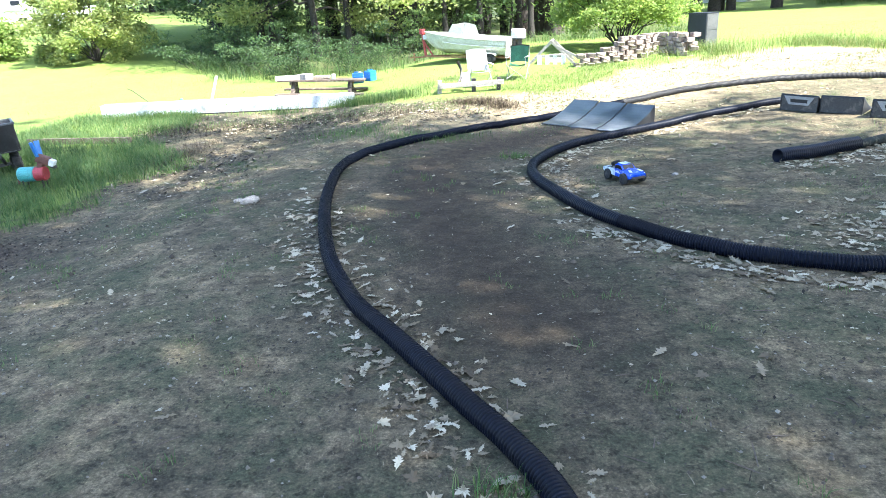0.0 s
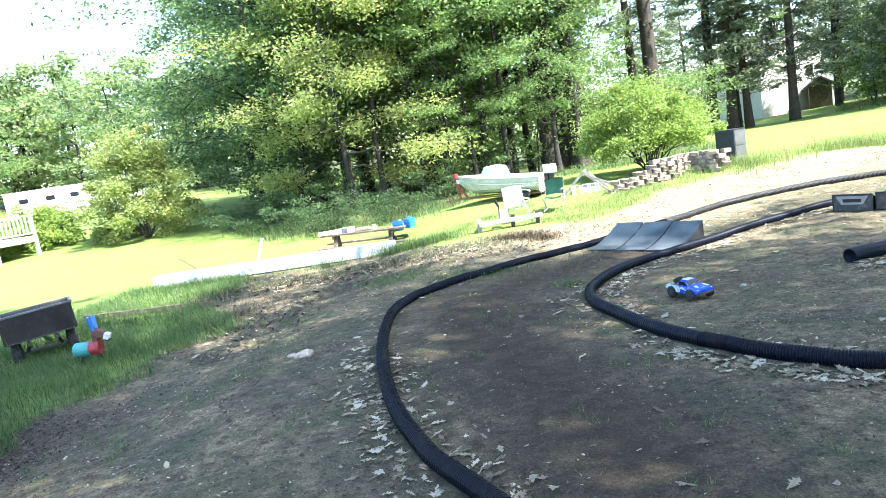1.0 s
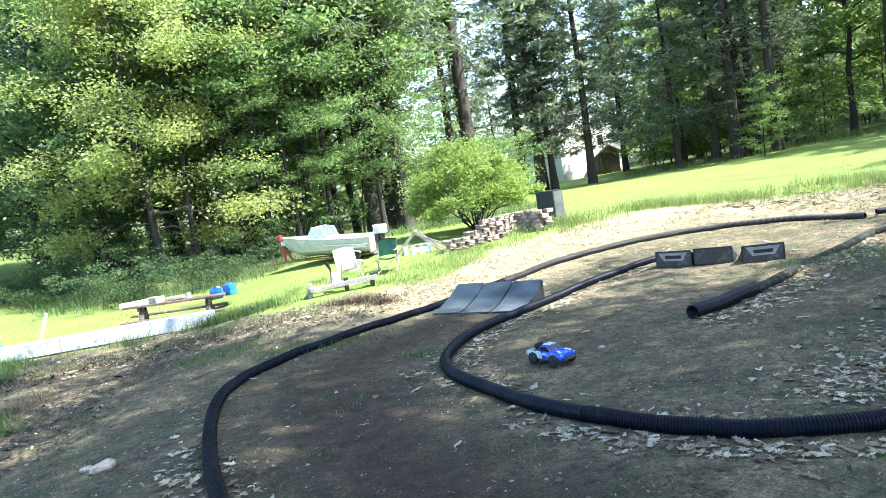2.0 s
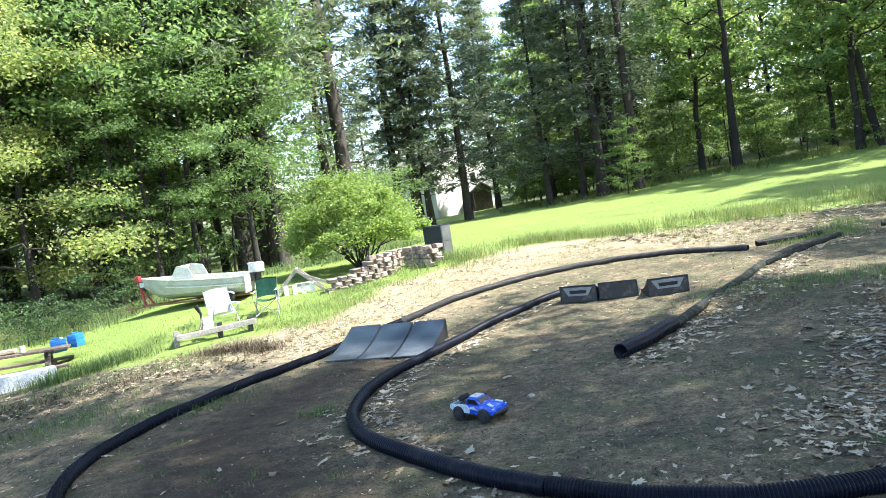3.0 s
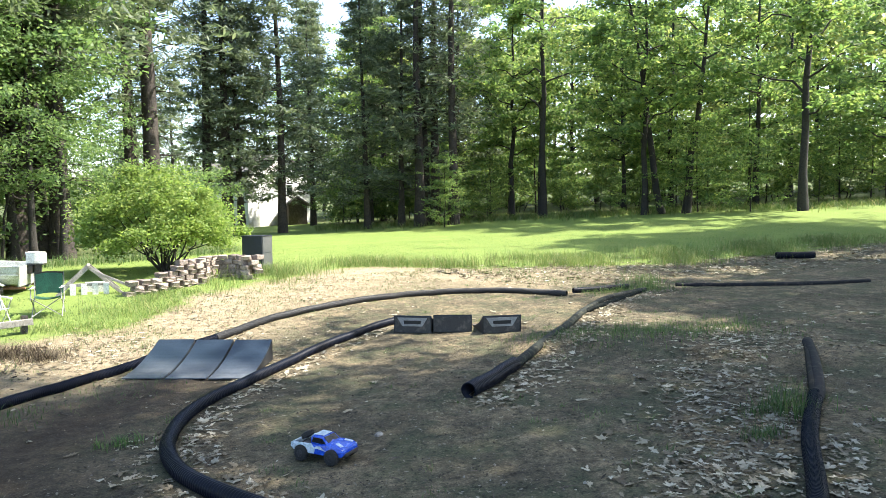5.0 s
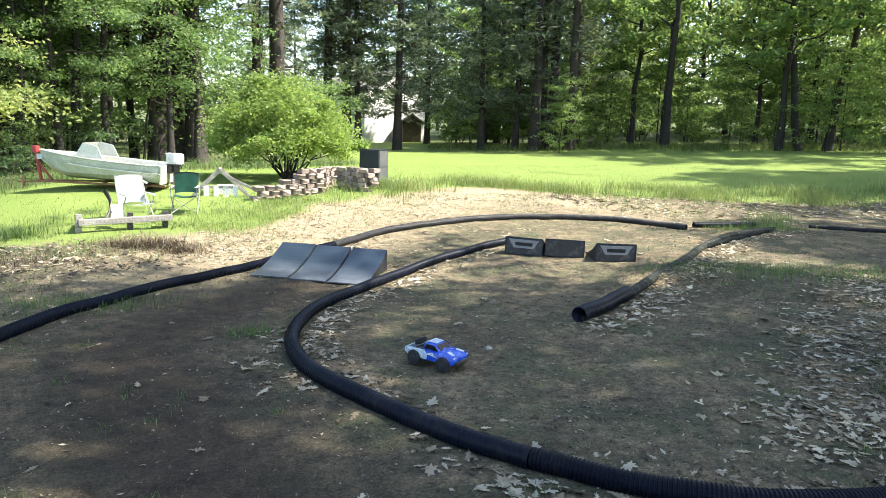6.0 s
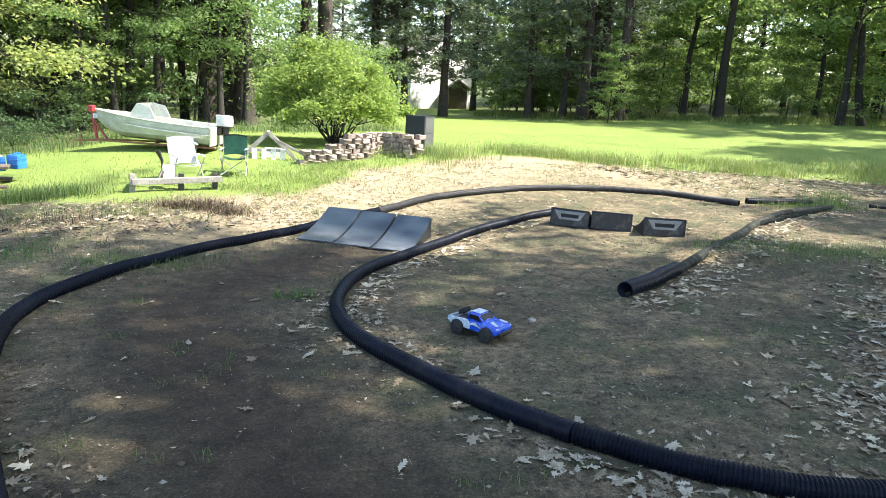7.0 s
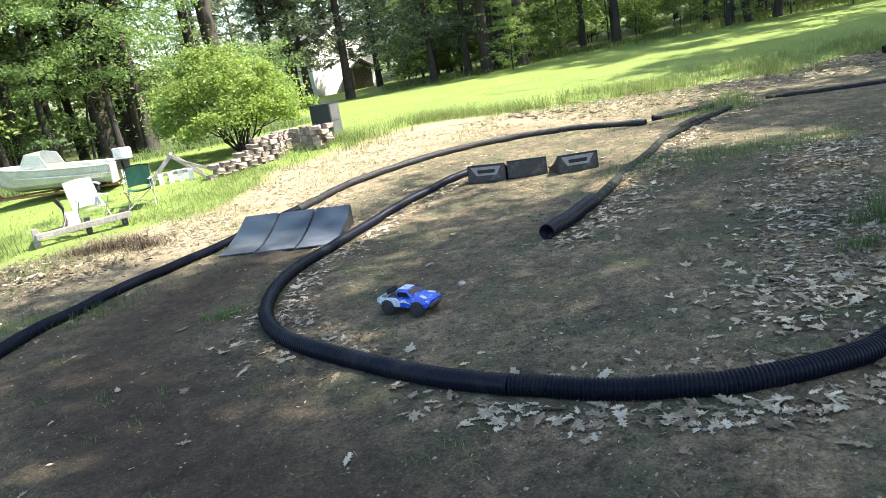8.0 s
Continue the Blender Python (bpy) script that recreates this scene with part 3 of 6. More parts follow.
def hardwood(name, height, spread, low, leaves, size, leaf, seed, m, label, trunk_r=0.2, limbs=16, stems=1, category="tree", group="", lean=0.03, clump=0.45, twig=4, droop=0.0, flat=0.36):
    """A broad-leaved tree: tapered trunk with limbs, and leaves gathered about the twigs."""
    rng = np.random.default_rng(seed)
    t = thing(name, m, label, category, group)
    bm = bmesh.new()
    centres = []
    for s in range(stems):
        off = rng.normal(0, 0.35, 2) * (stems > 1)
        top = np.array([rng.normal(0, lean * height) + off[0] * 4, rng.normal(0, lean * height) + off[1] * 4, height * rng.uniform(0.88, 0.98)])
        tp = limb_path((off[0], off[1], -0.3), top, rng, 9, 0, 0.004)
        sweep(tp, [trunk_r * (1 - 0.85 * u) * (1.35 if u == 0 else 1) for u in np.linspace(0, 1, 9)], 9, False, bm)
        for k in range(limbs // stems):
            h = low + (0.96 - low) * ((k + rng.random()) / (limbs // stems))
            az = k * 2.4 + rng.random() + s * 1.3
            base = np.array([np.interp(h * height, tp[:, 2], tp[:, c]) for c in (0, 1)] + [h * height])
            reach = spread * math.sqrt(max(0.08, 1 - ((h - low) / (1.02 - low) * 1.5 - 0.5) ** 2 / 1.05)) * rng.uniform(0.65, 1.1)
            tip = base + np.array([math.cos(az) * reach, math.sin(az) * reach, reach * rng.uniform(-0.05 - droop, 0.45 - droop)])
            lp = limb_path(base, tip, rng)
            r0 = trunk_r * 0.4 * (1 - 0.7 * h)
            sweep(lp, [r0 * (1 - 0.85 * u) for u in np.linspace(0, 1, 6)], twig + 1, False, bm)
            subs = 5
            per = leaves // limbs // subs
            for q in range(subs):
                u = rng.uniform(0.3, 1.0)
                st = np.array([np.interp(u, np.linspace(0, 1, 6), lp[:, c]) for c in range(3)])
                en = st + rng.normal(0, 0.3, 3) * reach * np.array([1, 1, 0.35]) + (tip - base) * 0.15
                if twig > 2:
                    sweep([st, (st + en) / 2 + rng.normal(0, 0.05, 3), en], [r0 * 0.3, r0 * 0.18, 0.004], 3, False, bm)
                w = rng.uniform(0.2, 1.15, per)[:, None]
                c = st + (en - st) * w + rng.normal(0, 1, (per, 3)) * np.array([clump, clump, clump * flat]) * (0.5 + 0.12 * spread)
                centres.append(c)
    part("trunk", bm, BARK, t)
    part("crown", leaf_cloud("crown", np.concatenate(centres), size, rng), leaf, t)
    return t


def pine(name, height, low, leaves, seed, m, label, trunk_r=0.28, spread=3.2, group="", stems=1, boughs=5, lean=0.015):
    """A tall pine: straight trunk, dead lower branches, tiers of drooping needle sprays."""
    rng = np.random.default_rng(seed)
    t = thing(name, m, label, "tree", group)
    bm = bmesh.new()
    centres = []
    tiers = 26
    for s in range(stems):
        ox, oy = (rng.normal(0, 0.5, 2) if stems > 1 else (0, 0))
        lx, ly = rng.normal(0, lean * height, 2)
        tp = np.array([(ox + lx * u + 0.05 * math.sin(9 * u + seed), oy + ly * u, -0.3 + (height + 0.3) * u) for u in np.linspace(0, 1, 10)])
        sweep(tp, [trunk_r * (1 - 0.88 * u) * (1.3 if u == 0 else 1) for u in np.linspace(0, 1, 10)], 10, False, bm)
        for k in range(tiers):
            u = 0.12 + 0.86 * k / tiers
            live = u > low
            for q in range(boughs if live else 4):
                az = rng.uniform(0, 6.28)
                base = np.array([np.interp(u, np.linspace(0, 1, 10), tp[:, c]) for c in range(3)])
                r = spread * (1.05 - 0.75 * max(0, (u - low) / (1 - low)) ** 1.2 if live else rng.uniform(0.25, 0.6)) * rng.uniform(0.6, 1.1)
                tip = base + np.array([math.cos(az) * r, math.sin(az) * r, r * rng.uniform(-0.4, 0.12)])
                lp = limb_path(base, tip, rng, 5, 0.09)
                r0 = 0.035 * (1.2 - u)
                sweep(lp, [r0, r0 * 0.8, r0 * 0.55, r0 * 0.35, 0.004], 3, False, bm)
                if live:
                    per = leaves // (tiers * boughs * stems)
                    nsp = 6
                    for g in range(nsp):
                        w = rng.uniform(0.3, 1.05)
                        c0 = np.array([np.interp(w, np.linspace(0, 1, 5), lp[:, c]) for c in range(3)]) + rng.normal(0, 0.16, 3) * r * np.array([1, 1, 0.25])
                        centres.append(c0 + rng.normal(0, 1, (per // nsp + 1, 3)) * np.array([0.22, 0.22, 0.1]))
    part("trunk", bm, BARK_PINE, t)
    part("crown", leaf_cloud("crown", np.concatenate(centres), 0.38, rng, 0.2, 0.25), NEEDLE, t)
    return t


HARD = "tall broad-leaved tree in full green leaf at the wood's edge"
FAR = "broad-leaved tree in the wood behind the lawn"
PINES = "tall dark-trunked pine with drooping needle boughs"

# the nearer edge trees
maple = hardwood("maple_tree", 14, 4.3, 0.2, 23000, 0.16, LEAF_MAPLE, 1, on_ground(-5.6, 29.4), HARD, 0.2, 24, group="edge trees", clump=0.34, flat=0.42, droop=0.1)
light = hardwood("maple_tree", 11.0, 3.5, 0.13, 40000, 0.125, LEAF_GOLD, 2, on_ground(-7.6, 23.9), "broad tree with light yellow-green leaves at the wood's edge", 0.13, 30, group="edge trees", clump=0.36, flat=0.6, droop=0.3, lean=0.015)
dark = hardwood("oak_tree", 15, 5.2, 0.1, 14000, 0.22, LEAF_DARK, 3, on_ground(-14.5, 33), "tall dark green tree at the lawn's edge", 0.26, 24, group="edge trees", clump=0.4, flat=0.55, droop=0.15)
slim = hardwood("maple_tree", 17, 3.8, 0.24, 8500, 0.27, LEAF_GLADE, 4, on_ground(31.0, 31.5), "slim straight tree with leaves high on the trunk", 0.2, 22, group="lawn trees", lean=0.008, clump=0.3)
twin = hardwood("maple_tree", 18, 4.2, 0.3, 8500, 0.27, LEAF_GLADE, 5, on_ground(28.6, 38.2), "twin-stemmed tree with leaves high up", 0.26, 22, 2, group="lawn trees", lean=0.012, clump=0.3)
under = hardwood("sapling", 4.5, 2.0, 0.08, 3200, 0.16, LEAF_MAPLE, 6, on_ground(-1.5, 28), "young leafy sapling in the wood's shade", 0.05, 16, 2, group="undergrowth", clump=0.5, flat=0.55)
far_tree = hardwood("forest_tree", 18, 4.6, 0.1, 3400, 0.4, LEAF_GLADE, 7, on_ground(40, 57), FAR, 0.2, 22, group="forest trees", clump=0.36, twig=2, lean=0.015)
far_dark = hardwood("forest_tree", 20, 4.4, 0.14, 3400, 0.4, LEAF_MAPLE, 8, on_ground(-6, 52), FAR, 0.22, 22, group="forest trees", clump=0.36, twig=2, lean=0.015)
glade = hardwood("young_tree", 8.5, 2.9, 0.05, 4200, 0.22, LEAF_GLADE, 17, on_ground(34.5, 36.5), "young tree in bright green leaf under the tall ones", 0.06, 24, 1, group="undergrowth", clump=0.3, twig=2, lean=0.015, flat=0.3)
# Backrow takes a brighter leaf colour to stand for sunlit foliage behind the trunks.
backrow = hardwood("forest_tree", 18, 5.4, 0.03, 4400, 0.48, LEAF_GOLD, 19, on_ground(33, 68), FAR, 0.24, 24, group="forest trees", clump=0.5, twig=2, lean=0.01, flat=0.5)
haze = hardwood("forest_tree", 16, 5.5, 0.04, 4200, 0.56, LEAF_HAZED, 9, on_ground(-62, 68), "distant tree beyond the houses, its green paled by painted haze", 0.3, 22, group="distant trees", clump=0.5, twig=2, flat=0.6)
pine_a = pine("pine_tree", 21, 0.15, 12500, 11, on_ground(12.6, 43.3), "tall conifer with drooping grey-green needle boughs", 0.27, 3.7, "pines")
pine_b = pine("pine_tree", 23, 0.3, 7500, 12, on_ground(-0.75, 28.9), PINES, 0.33, 3.6, "pines", boughs=4)
pine_c = pine("pine_tree", 22, 0.28, 14000, 13, on_ground(21.0, 40.2), "clump of tall dark pine stems with sparse boughs", 0.33, 2.9, "pines", 4, boughs=4, lean=0.006)


def again(src, x, y, yaw, s=1.0):
    c = copy_thing(src, on_ground(x, y, yaw))
    c.scale = (s, s, s)
    return c


for x, y, a, s in ((-2.6, 31.6, 80, 0.95), (-12.0, 32.0, 200, 1.05)):
    again(maple, x, y, a, s)
again(light, -6.6, 32.5, 120, 1.1)
again(maple, -4.7, 27.0, 215, 0.75)
for x, y, a, s in ((-12.6, 28.0, 140, 0.82), (-10.6, 26.2, 20, 0.55)):
    again(dark, x, y, a, s)
for x, y, a, s in ((-18.5, 38, 60, 1.0), (-11, 36, 200, 1.1), (-7, 34.5, 300, 1.05), (-22, 44, 20, 1.0)):
    again(dark, x, y, a, s)
for x, y, a, s in ((20.05, 46.6, 50, 0.9), (34.3, 23.7, 200, 1.15), (28.2, 40.9, 310, 1.0), (33.6, 35.6, 90, 0.8)):
    again(slim, x, y, a, s)
again(twin, 32.2, 30.1, 70, 0.9)
for x, y, a, s in ((-0.2, 29.3, 90, 0.95), (0.4, 28.8, 200, 1.0), (4.2, 35.4, 30, 1.2), (3.5, 36.6, 130, 0.8), (8.4, 44.4, 250, 0.95), (9.3, 43.6, 310, 0.9), (9.75, 44.6, 20, 0.8)):
    again(pine_b, x, y, a, s)
for x, y, a, s in ((10.2, 43.7, 100, 0.85), (17.55, 41.8, 40, 0.75), (19.6, 41.2, 210, 0.8), (26.9, 46.0, 200, 0.95), (23.5, 51.5, 300, 1.0), (6.2, 56, 70, 0.8), (15.0, 72, 160, 0.85), (21.5, 62.5, 250, 0.95), (18.2, 53, 20, 0.85), (10.5, 68, 330, 0.7), (27, 60, 140, 1.0)):
    again(pine_a, x, y, a, s)
rng = np.random.default_rng(5)
for k in range(24):
    az = radians(-26 + 98 * (k + rng.random() * 0.8) / 24)
    d = rng.uniform(57, 76) if az > radians(15) else rng.uniform(46, 66)
    x, y = math.sin(az) * d, 3 + math.cos(az) * d
    if 3 < math.degrees(az) < 23 or (abs(y - 61) < 7 and 8 < x < 34):
        continue
    again(far_tree if k % 3 else far_dark, x, y, rng.uniform(0, 360), rng.uniform(0.85, 1.2))
for k in range(27):
    az = radians(22 + 56 * (k + rng.random() * 0.7) / 27)
    d = (66, 73, 81)[k % 3] + rng.uniform(-2, 2)
    if math.sin(az) * d < 34 and d < 72:
        continue
    again(backrow, math.sin(az) * d, 3 + math.cos(az) * d, rng.uniform(0, 360), rng.uniform(0.9, 1.15))
for x, y, s in ((50, 25, 0.9), (52, 15, 0.9), (40.5, 30.5, 0.9), (37.5, 35.0, 0.9), (44.0, 24.0, 0.9)):
    again(far_dark, x, y, 40 * x, s)
for k in range(24):
    az = radians(21 + 50 * (k + rng.random()) / 24)
    d = rng.uniform(48.5, 53.5) if k % 3 else rng.uniform(46.5, 48)
    again(glade, math.sin(az) * d, 3 + math.cos(az) * d, rng.uniform(0, 360), rng.uniform(0.55, 1.15) * (1 if k % 3 else 0.75))
for x, y, a, s in ((20.0, 36.6, 40, 0.5), (21.6, 38.4, 170, 0.42), (31.8, 29.2, 90, 0.62), (33.2, 29.4, 250, 0.8), (30.6, 33.9, 310, 0.35), (25.9, 40.6, 20, 0.3), (33.5, 26.2, 140, 0.55)):
    again(glade, x, y, a, s)
for k in range(6):
    az = radians(-8 + 15 * (k + rng.random()) / 6)
    d = rng.uniform(44, 52)
    again(under, math.sin(az) * d, 3 + math.cos(az) * d, rng.uniform(0, 360), rng.uniform(0.7, 1.3))
for x, y, s in ((-9.8, 28.5, 0.8), (-7.0, 30.0, 0.9), (-3.8, 30, 0.9), (-12.5, 31, 0.8), (3.5, 30.5, 0.7), (-16, 35.5, 0.7), (-14, 37, 0.9), (5.5, 33, 0.7), (-4.5, 33, 0.9)):
    again(under, x, y, 70 * x, s)
for x, y, s in ((-10.4, 24.8, 0.4), (-8.6, 24.6, 0.35), (-4.4, 24.6, 0.3), (-2.4, 26.8, 0.35)):
    again(under, x, y, 90 * x, s)
again(maple, -3.3, 25.6, 250, 0.55)
again(maple, -0.4, 27.2, 160, 0.6)
weed = hardwood("weed_clump", 1.25, 0.8, 0.05, 1500, 0.085, LEAF_WEED_SHADED, 41, on_ground(-9.0, 22.4), "clump of weeds at the wood's edge, canopy shade in their dark green", 0.012, 12, 6, "weeds", "undergrowth", clump=0.3, twig=2)
for k in range(20):
    x = -13.0 + 9.2 * (k + rng.random() * 0.8) / 20
    again(weed, x, float(wood_edge(x)) + 0.5 + rng.uniform(0, 1.1) * (k % 2 + 0.3), rng.uniform(0, 360), rng.uniform(0.45, 0.95))
thicket = hardwood("thicket_bush", 4.2, 2.6, 0.02, 2700, 0.25, LEAF_GLADE, 10, on_ground(26, 52), "dense leafy thicket at the back of the wood", 0.05, 18, 3, "bush", "undergrowth", clump=0.5, twig=2)
for k in range(34):
    az = radians(-18 + 92 * (k + rng.random()) / 34)
    d = rng.uniform(50, 58) if az > radians(20) else rng.uniform(40, 48)
    x, y = math.sin(az) * d, 3 + math.cos(az) * d
    if 7 < math.degrees(az) < 22:
        continue
    again(thicket, x, y, rng.uniform(0, 360), rng.uniform(0.55, 1.3))
for k in range(28):
    az = radians(-62 + 40 * (k + rng.random()) / 28)
    d = rng.uniform(72, 104)
    again(haze, math.sin(az) * d, 3 + math.cos(az) * d, rng.uniform(0, 360), rng.uniform(0.8, 1.12))
for x, y, s in ((1, 76, 0.55), (5, 70, 0.5), (8, 82, 0.55), (14, 80, 0.5), (20, 82, 0.6), (26, 78, 0.95), (31, 70, 0.9), (11, 88, 0.6), (25, 92, 0.95), (32, 86, 1.0)):
    again(far_dark if x % 2 else far_tree, x, y, 50 * x, s)
for x, y, s in ((8, 72, 1.2), (13, 74, 1.2), (18, 73, 1.2), (23, 71, 1.2), (27, 66, 1.1)):
    again(thicket, x, y, 40 * x, s)
# bare-stemmed trees inside the wood behind the boat
pole = hardwood("forest_tree", 17, 3.0, 0.36, 3600, 0.26, LEAF_MAPLE, 14, on_ground(-4.2, 31.5), "slender dark-stemmed tree inside the wood", 0.16, 14, group="wood trees", clump=0.55, lean=0.01, twig=2)
for k in range(16):
    x, y = rng.uniform(-15, 3), rng.uniform(30, 46)
    if y < 29.5 + 0.06 * (x + 4) ** 2 * (x < -4):
        continue
    again(pole, x, y, rng.uniform(0, 360), rng.uniform(0.8, 1.2))
for x, y, s in ((-9.8, 25.4, 0.75), (-8.9, 26.8, 0.8), (-6.6, 24.6, 0.7), (-5.3, 25.9, 0.85), (-4.2, 25.4, 0.7), (-3.1, 27.2, 0.9), (-2.2, 26.6, 0.75), (-0.9, 28.4, 0.85), (0.4, 27.9, 0.7), (-7.4, 27.6, 0.9), (-1.6, 29.8, 0.9)):
    again(pole, x, y, 77 * x, s)
# the trees that shade the track
shade = hardwood("shade_tree", 24, 5.4, 0.44, 6600, 0.35, LEAF_DARK, 21, on_ground(13.6, 3.3), "tall tree beside the track that shades it", 0.3, 24, group="shade trees", lean=0.008, clump=0.26, flat=0.5)
for x, y, a, s in ((9.0, 0.2, 80, 0.85), (6.6, 4.6, 300, 1.0), (26.5, 6.5, 130, 0.85), (16.5, 2.7, 20, 0.8), (31.0, 8.0, 100, 0.9), (20.5, 4.4, 150, 0.84), (18.5, -0.3, 220, 1.05), (12.0, -4.3, 10, 1.0), (27.0, 5.0, 60, 0.95), (6.0, -7.5, 200, 1.0), (29.6, 14.9, 30, 0.8), (30.1, 14.6, 250, 0.8), (34.3, 13.4, 130, 0.8), (34.8, 13.2, 10, 0.8)):
    again(shade, x, y, a, s)

# the round bush by the block wall
def dome_bush(m, width, height, leaves, size, leaf, seed, label, low=0.2):
    """A rounded bush: stems fanning from one root, leaf clumps over a lumpy dome."""
    r = np.random.default_rng(seed)
    t = thing("garden_bush", m, label, "bush")
    bm = bmesh.new()
    centres = []
    n = 84
    for k in range(n):
        az, u = r.uniform(0, 6.283), r.uniform(0.12 if low > 0.1 else 0.0, 1.0)
        el = math.asin(u)
        rad = r.uniform(0.5, 1.1) * (1 + 0.12 * math.sin(3 * az + 1) * math.cos(2.3 * el))
        p = np.array([math.cos(az) * math.cos(el) * width / 2, math.sin(az) * math.cos(el) * width / 2, (low + (1 - low) * u) * height]) * np.array([rad, rad, 0.55 + 0.45 * rad])
        if k % 4 == 0:
            sweep(limb_path((r.normal(0, 0.07), r.normal(0, 0.07), -0.05), p, r, 6, 0.08), [0.028, 0.022, 0.017, 0.012, 0.008, 0.004], 5, False, bm)
        per = leaves // n
        s = r.uniform(0.08, 0.24) * width / 3.1
        centres.append(p + r.normal(0, 1, (per, 3)) * np.array([s, s, s * 0.7]))
    part("stem", bm, BARK, t)
    part("foliage", leaf_cloud("foliage", np.concatenate(centres), size, r), leaf, t)
    return t


dome_bush(on_ground(2.36, 21.3), 3.65, 2.4, 40000, 0.08, LEAF_BUSH, 31, "rounded light green garden bush by the block wall")
dome_bush(on_ground(-16.5, 24.4), 4.2, 4.2, 34000, 0.12, LEAF_GOLD, 32, "large pale green bush on the lawn", 0.02)
dome_bush(on_ground(-21.0, 24.0), 3.2, 1.7, 14000, 0.12, LEAF_BUSH, 33, "low rounded green bush beside the deck", 0.02)
again(light, -25.5, 22.5, 60, 0.7)
again(maple, -27.5, 27.0, 10, 0.62)


# ---- the small truck on the track ----
BODY_BLUE = pmat("blue_body", (0.008, 0.045, 0.42), (0.018, 0.12, 0.62), 14, 60, 0.25, 0.03, 0.001)
BODY_WHITE = pmat("white_body", (0.4, 0.5, 0.58), (0.6, 0.67, 0.72), 14, 60, 0.3, 0.03, 0.001)
RIM = pmat("wheel_rim", (0.02, 0.02, 0.022), (0.05, 0.05, 0.055), 30, 90, 0.4, 0.05, 0.001)


def disc_ring(bm, c, r, half, bevel, segs=20, axis="Y"):
    """A wheel-like round body about c, its edges rounded."""
    prof = [(0.001, -half), (r - bevel, -half), (r, -half + bevel), (r, half - bevel), (r - bevel, half), (0.001, half)]
    rings = []
    for rr, y in prof:
        ring = []
        for k in range(segs):
            a = 2 * math.pi * k / segs
            p = (rr * math.cos(a), y, rr * math.sin(a)) if axis == "Y" else (y, rr * math.cos(a), rr * math.sin(a))
            ring.append(bm.verts.new((p[0] + c[0], p[1] + c[1], p[2] + c[2])))
        rings.append(ring)
    for a, b in zip(rings, rings[1:]):
        for k in range(segs):
            bm.faces.new((a[k], a[(k + 1) % segs], b[(k + 1) % segs], b[k]))
    bmesh.ops.recalc_face_normals(bm, faces=bm.faces)
    return bm


def tread_wheel(parent, c, r, half, name="wheel"):
    bm = disc_ring(bmesh.new(), (0, 0, 0), r, half, half * 0.35)
    for k in range(20):
        a = 2 * math.pi * k / 20
        for s in (-0.45, 0.45):
            box(bm, (math.cos(a) * r, s * half, math.sin(a) * r), (r * 0.09, half * 0.7, r * 0.16), 0, Matrix.Rotation(-a, 4, "Y"))
    w = part(name, bm, TYRE, parent)
    w.location = c
    bm = bmesh.new()
    for s in (-1, 1):
        disc_ring(bm, (0, s * half * 0.75, 0), r * 0.52, half * 0.3, half * 0.1)
        for k in range(6):
            a = 2 * math.pi * k / 6
            bar(bm, (0, s * half * 1.06, 0), (math.cos(a) * r * 0.45, s * half * 1.06, math.sin(a) * r * 0.45), r * 0.12, r * 0.06)
    part("rim", bm, RIM, w)
    return w


def loft(sections):
    """Skins a row of equal-length sections."""
    bm = bmesh.new()
    rows = [[bm.verts.new(p) for p in s] for s in sections]
    for a, b in zip(rows, rows[1:]):
        for k in range(len(a) - 1):
            bm.faces.new((a[k], a[k + 1], b[k + 1], b[k]))
    bm.faces.new(rows[0])
    bm.faces.new(rows[-1][::-1])
    bmesh.ops.recalc_face_normals(bm, faces=bm.faces)
    return bm


def shell_section(x, half, z0, z1, crown):
    return [(x, -half, z0), (x, -half * 1.0, z0 + (z1 - z0) * 0.55), (x, -half * 0.93, z1 - 0.006), (x, -half * 0.6, z1 + crown * 0.7), (x, 0, z1 + crown),
            (x, half * 0.6, z1 + crown * 0.7), (x, half * 0.93, z1 - 0.006), (x, half * 1.0, z0 + (z1 - z0) * 0.55), (x, half, z0)]


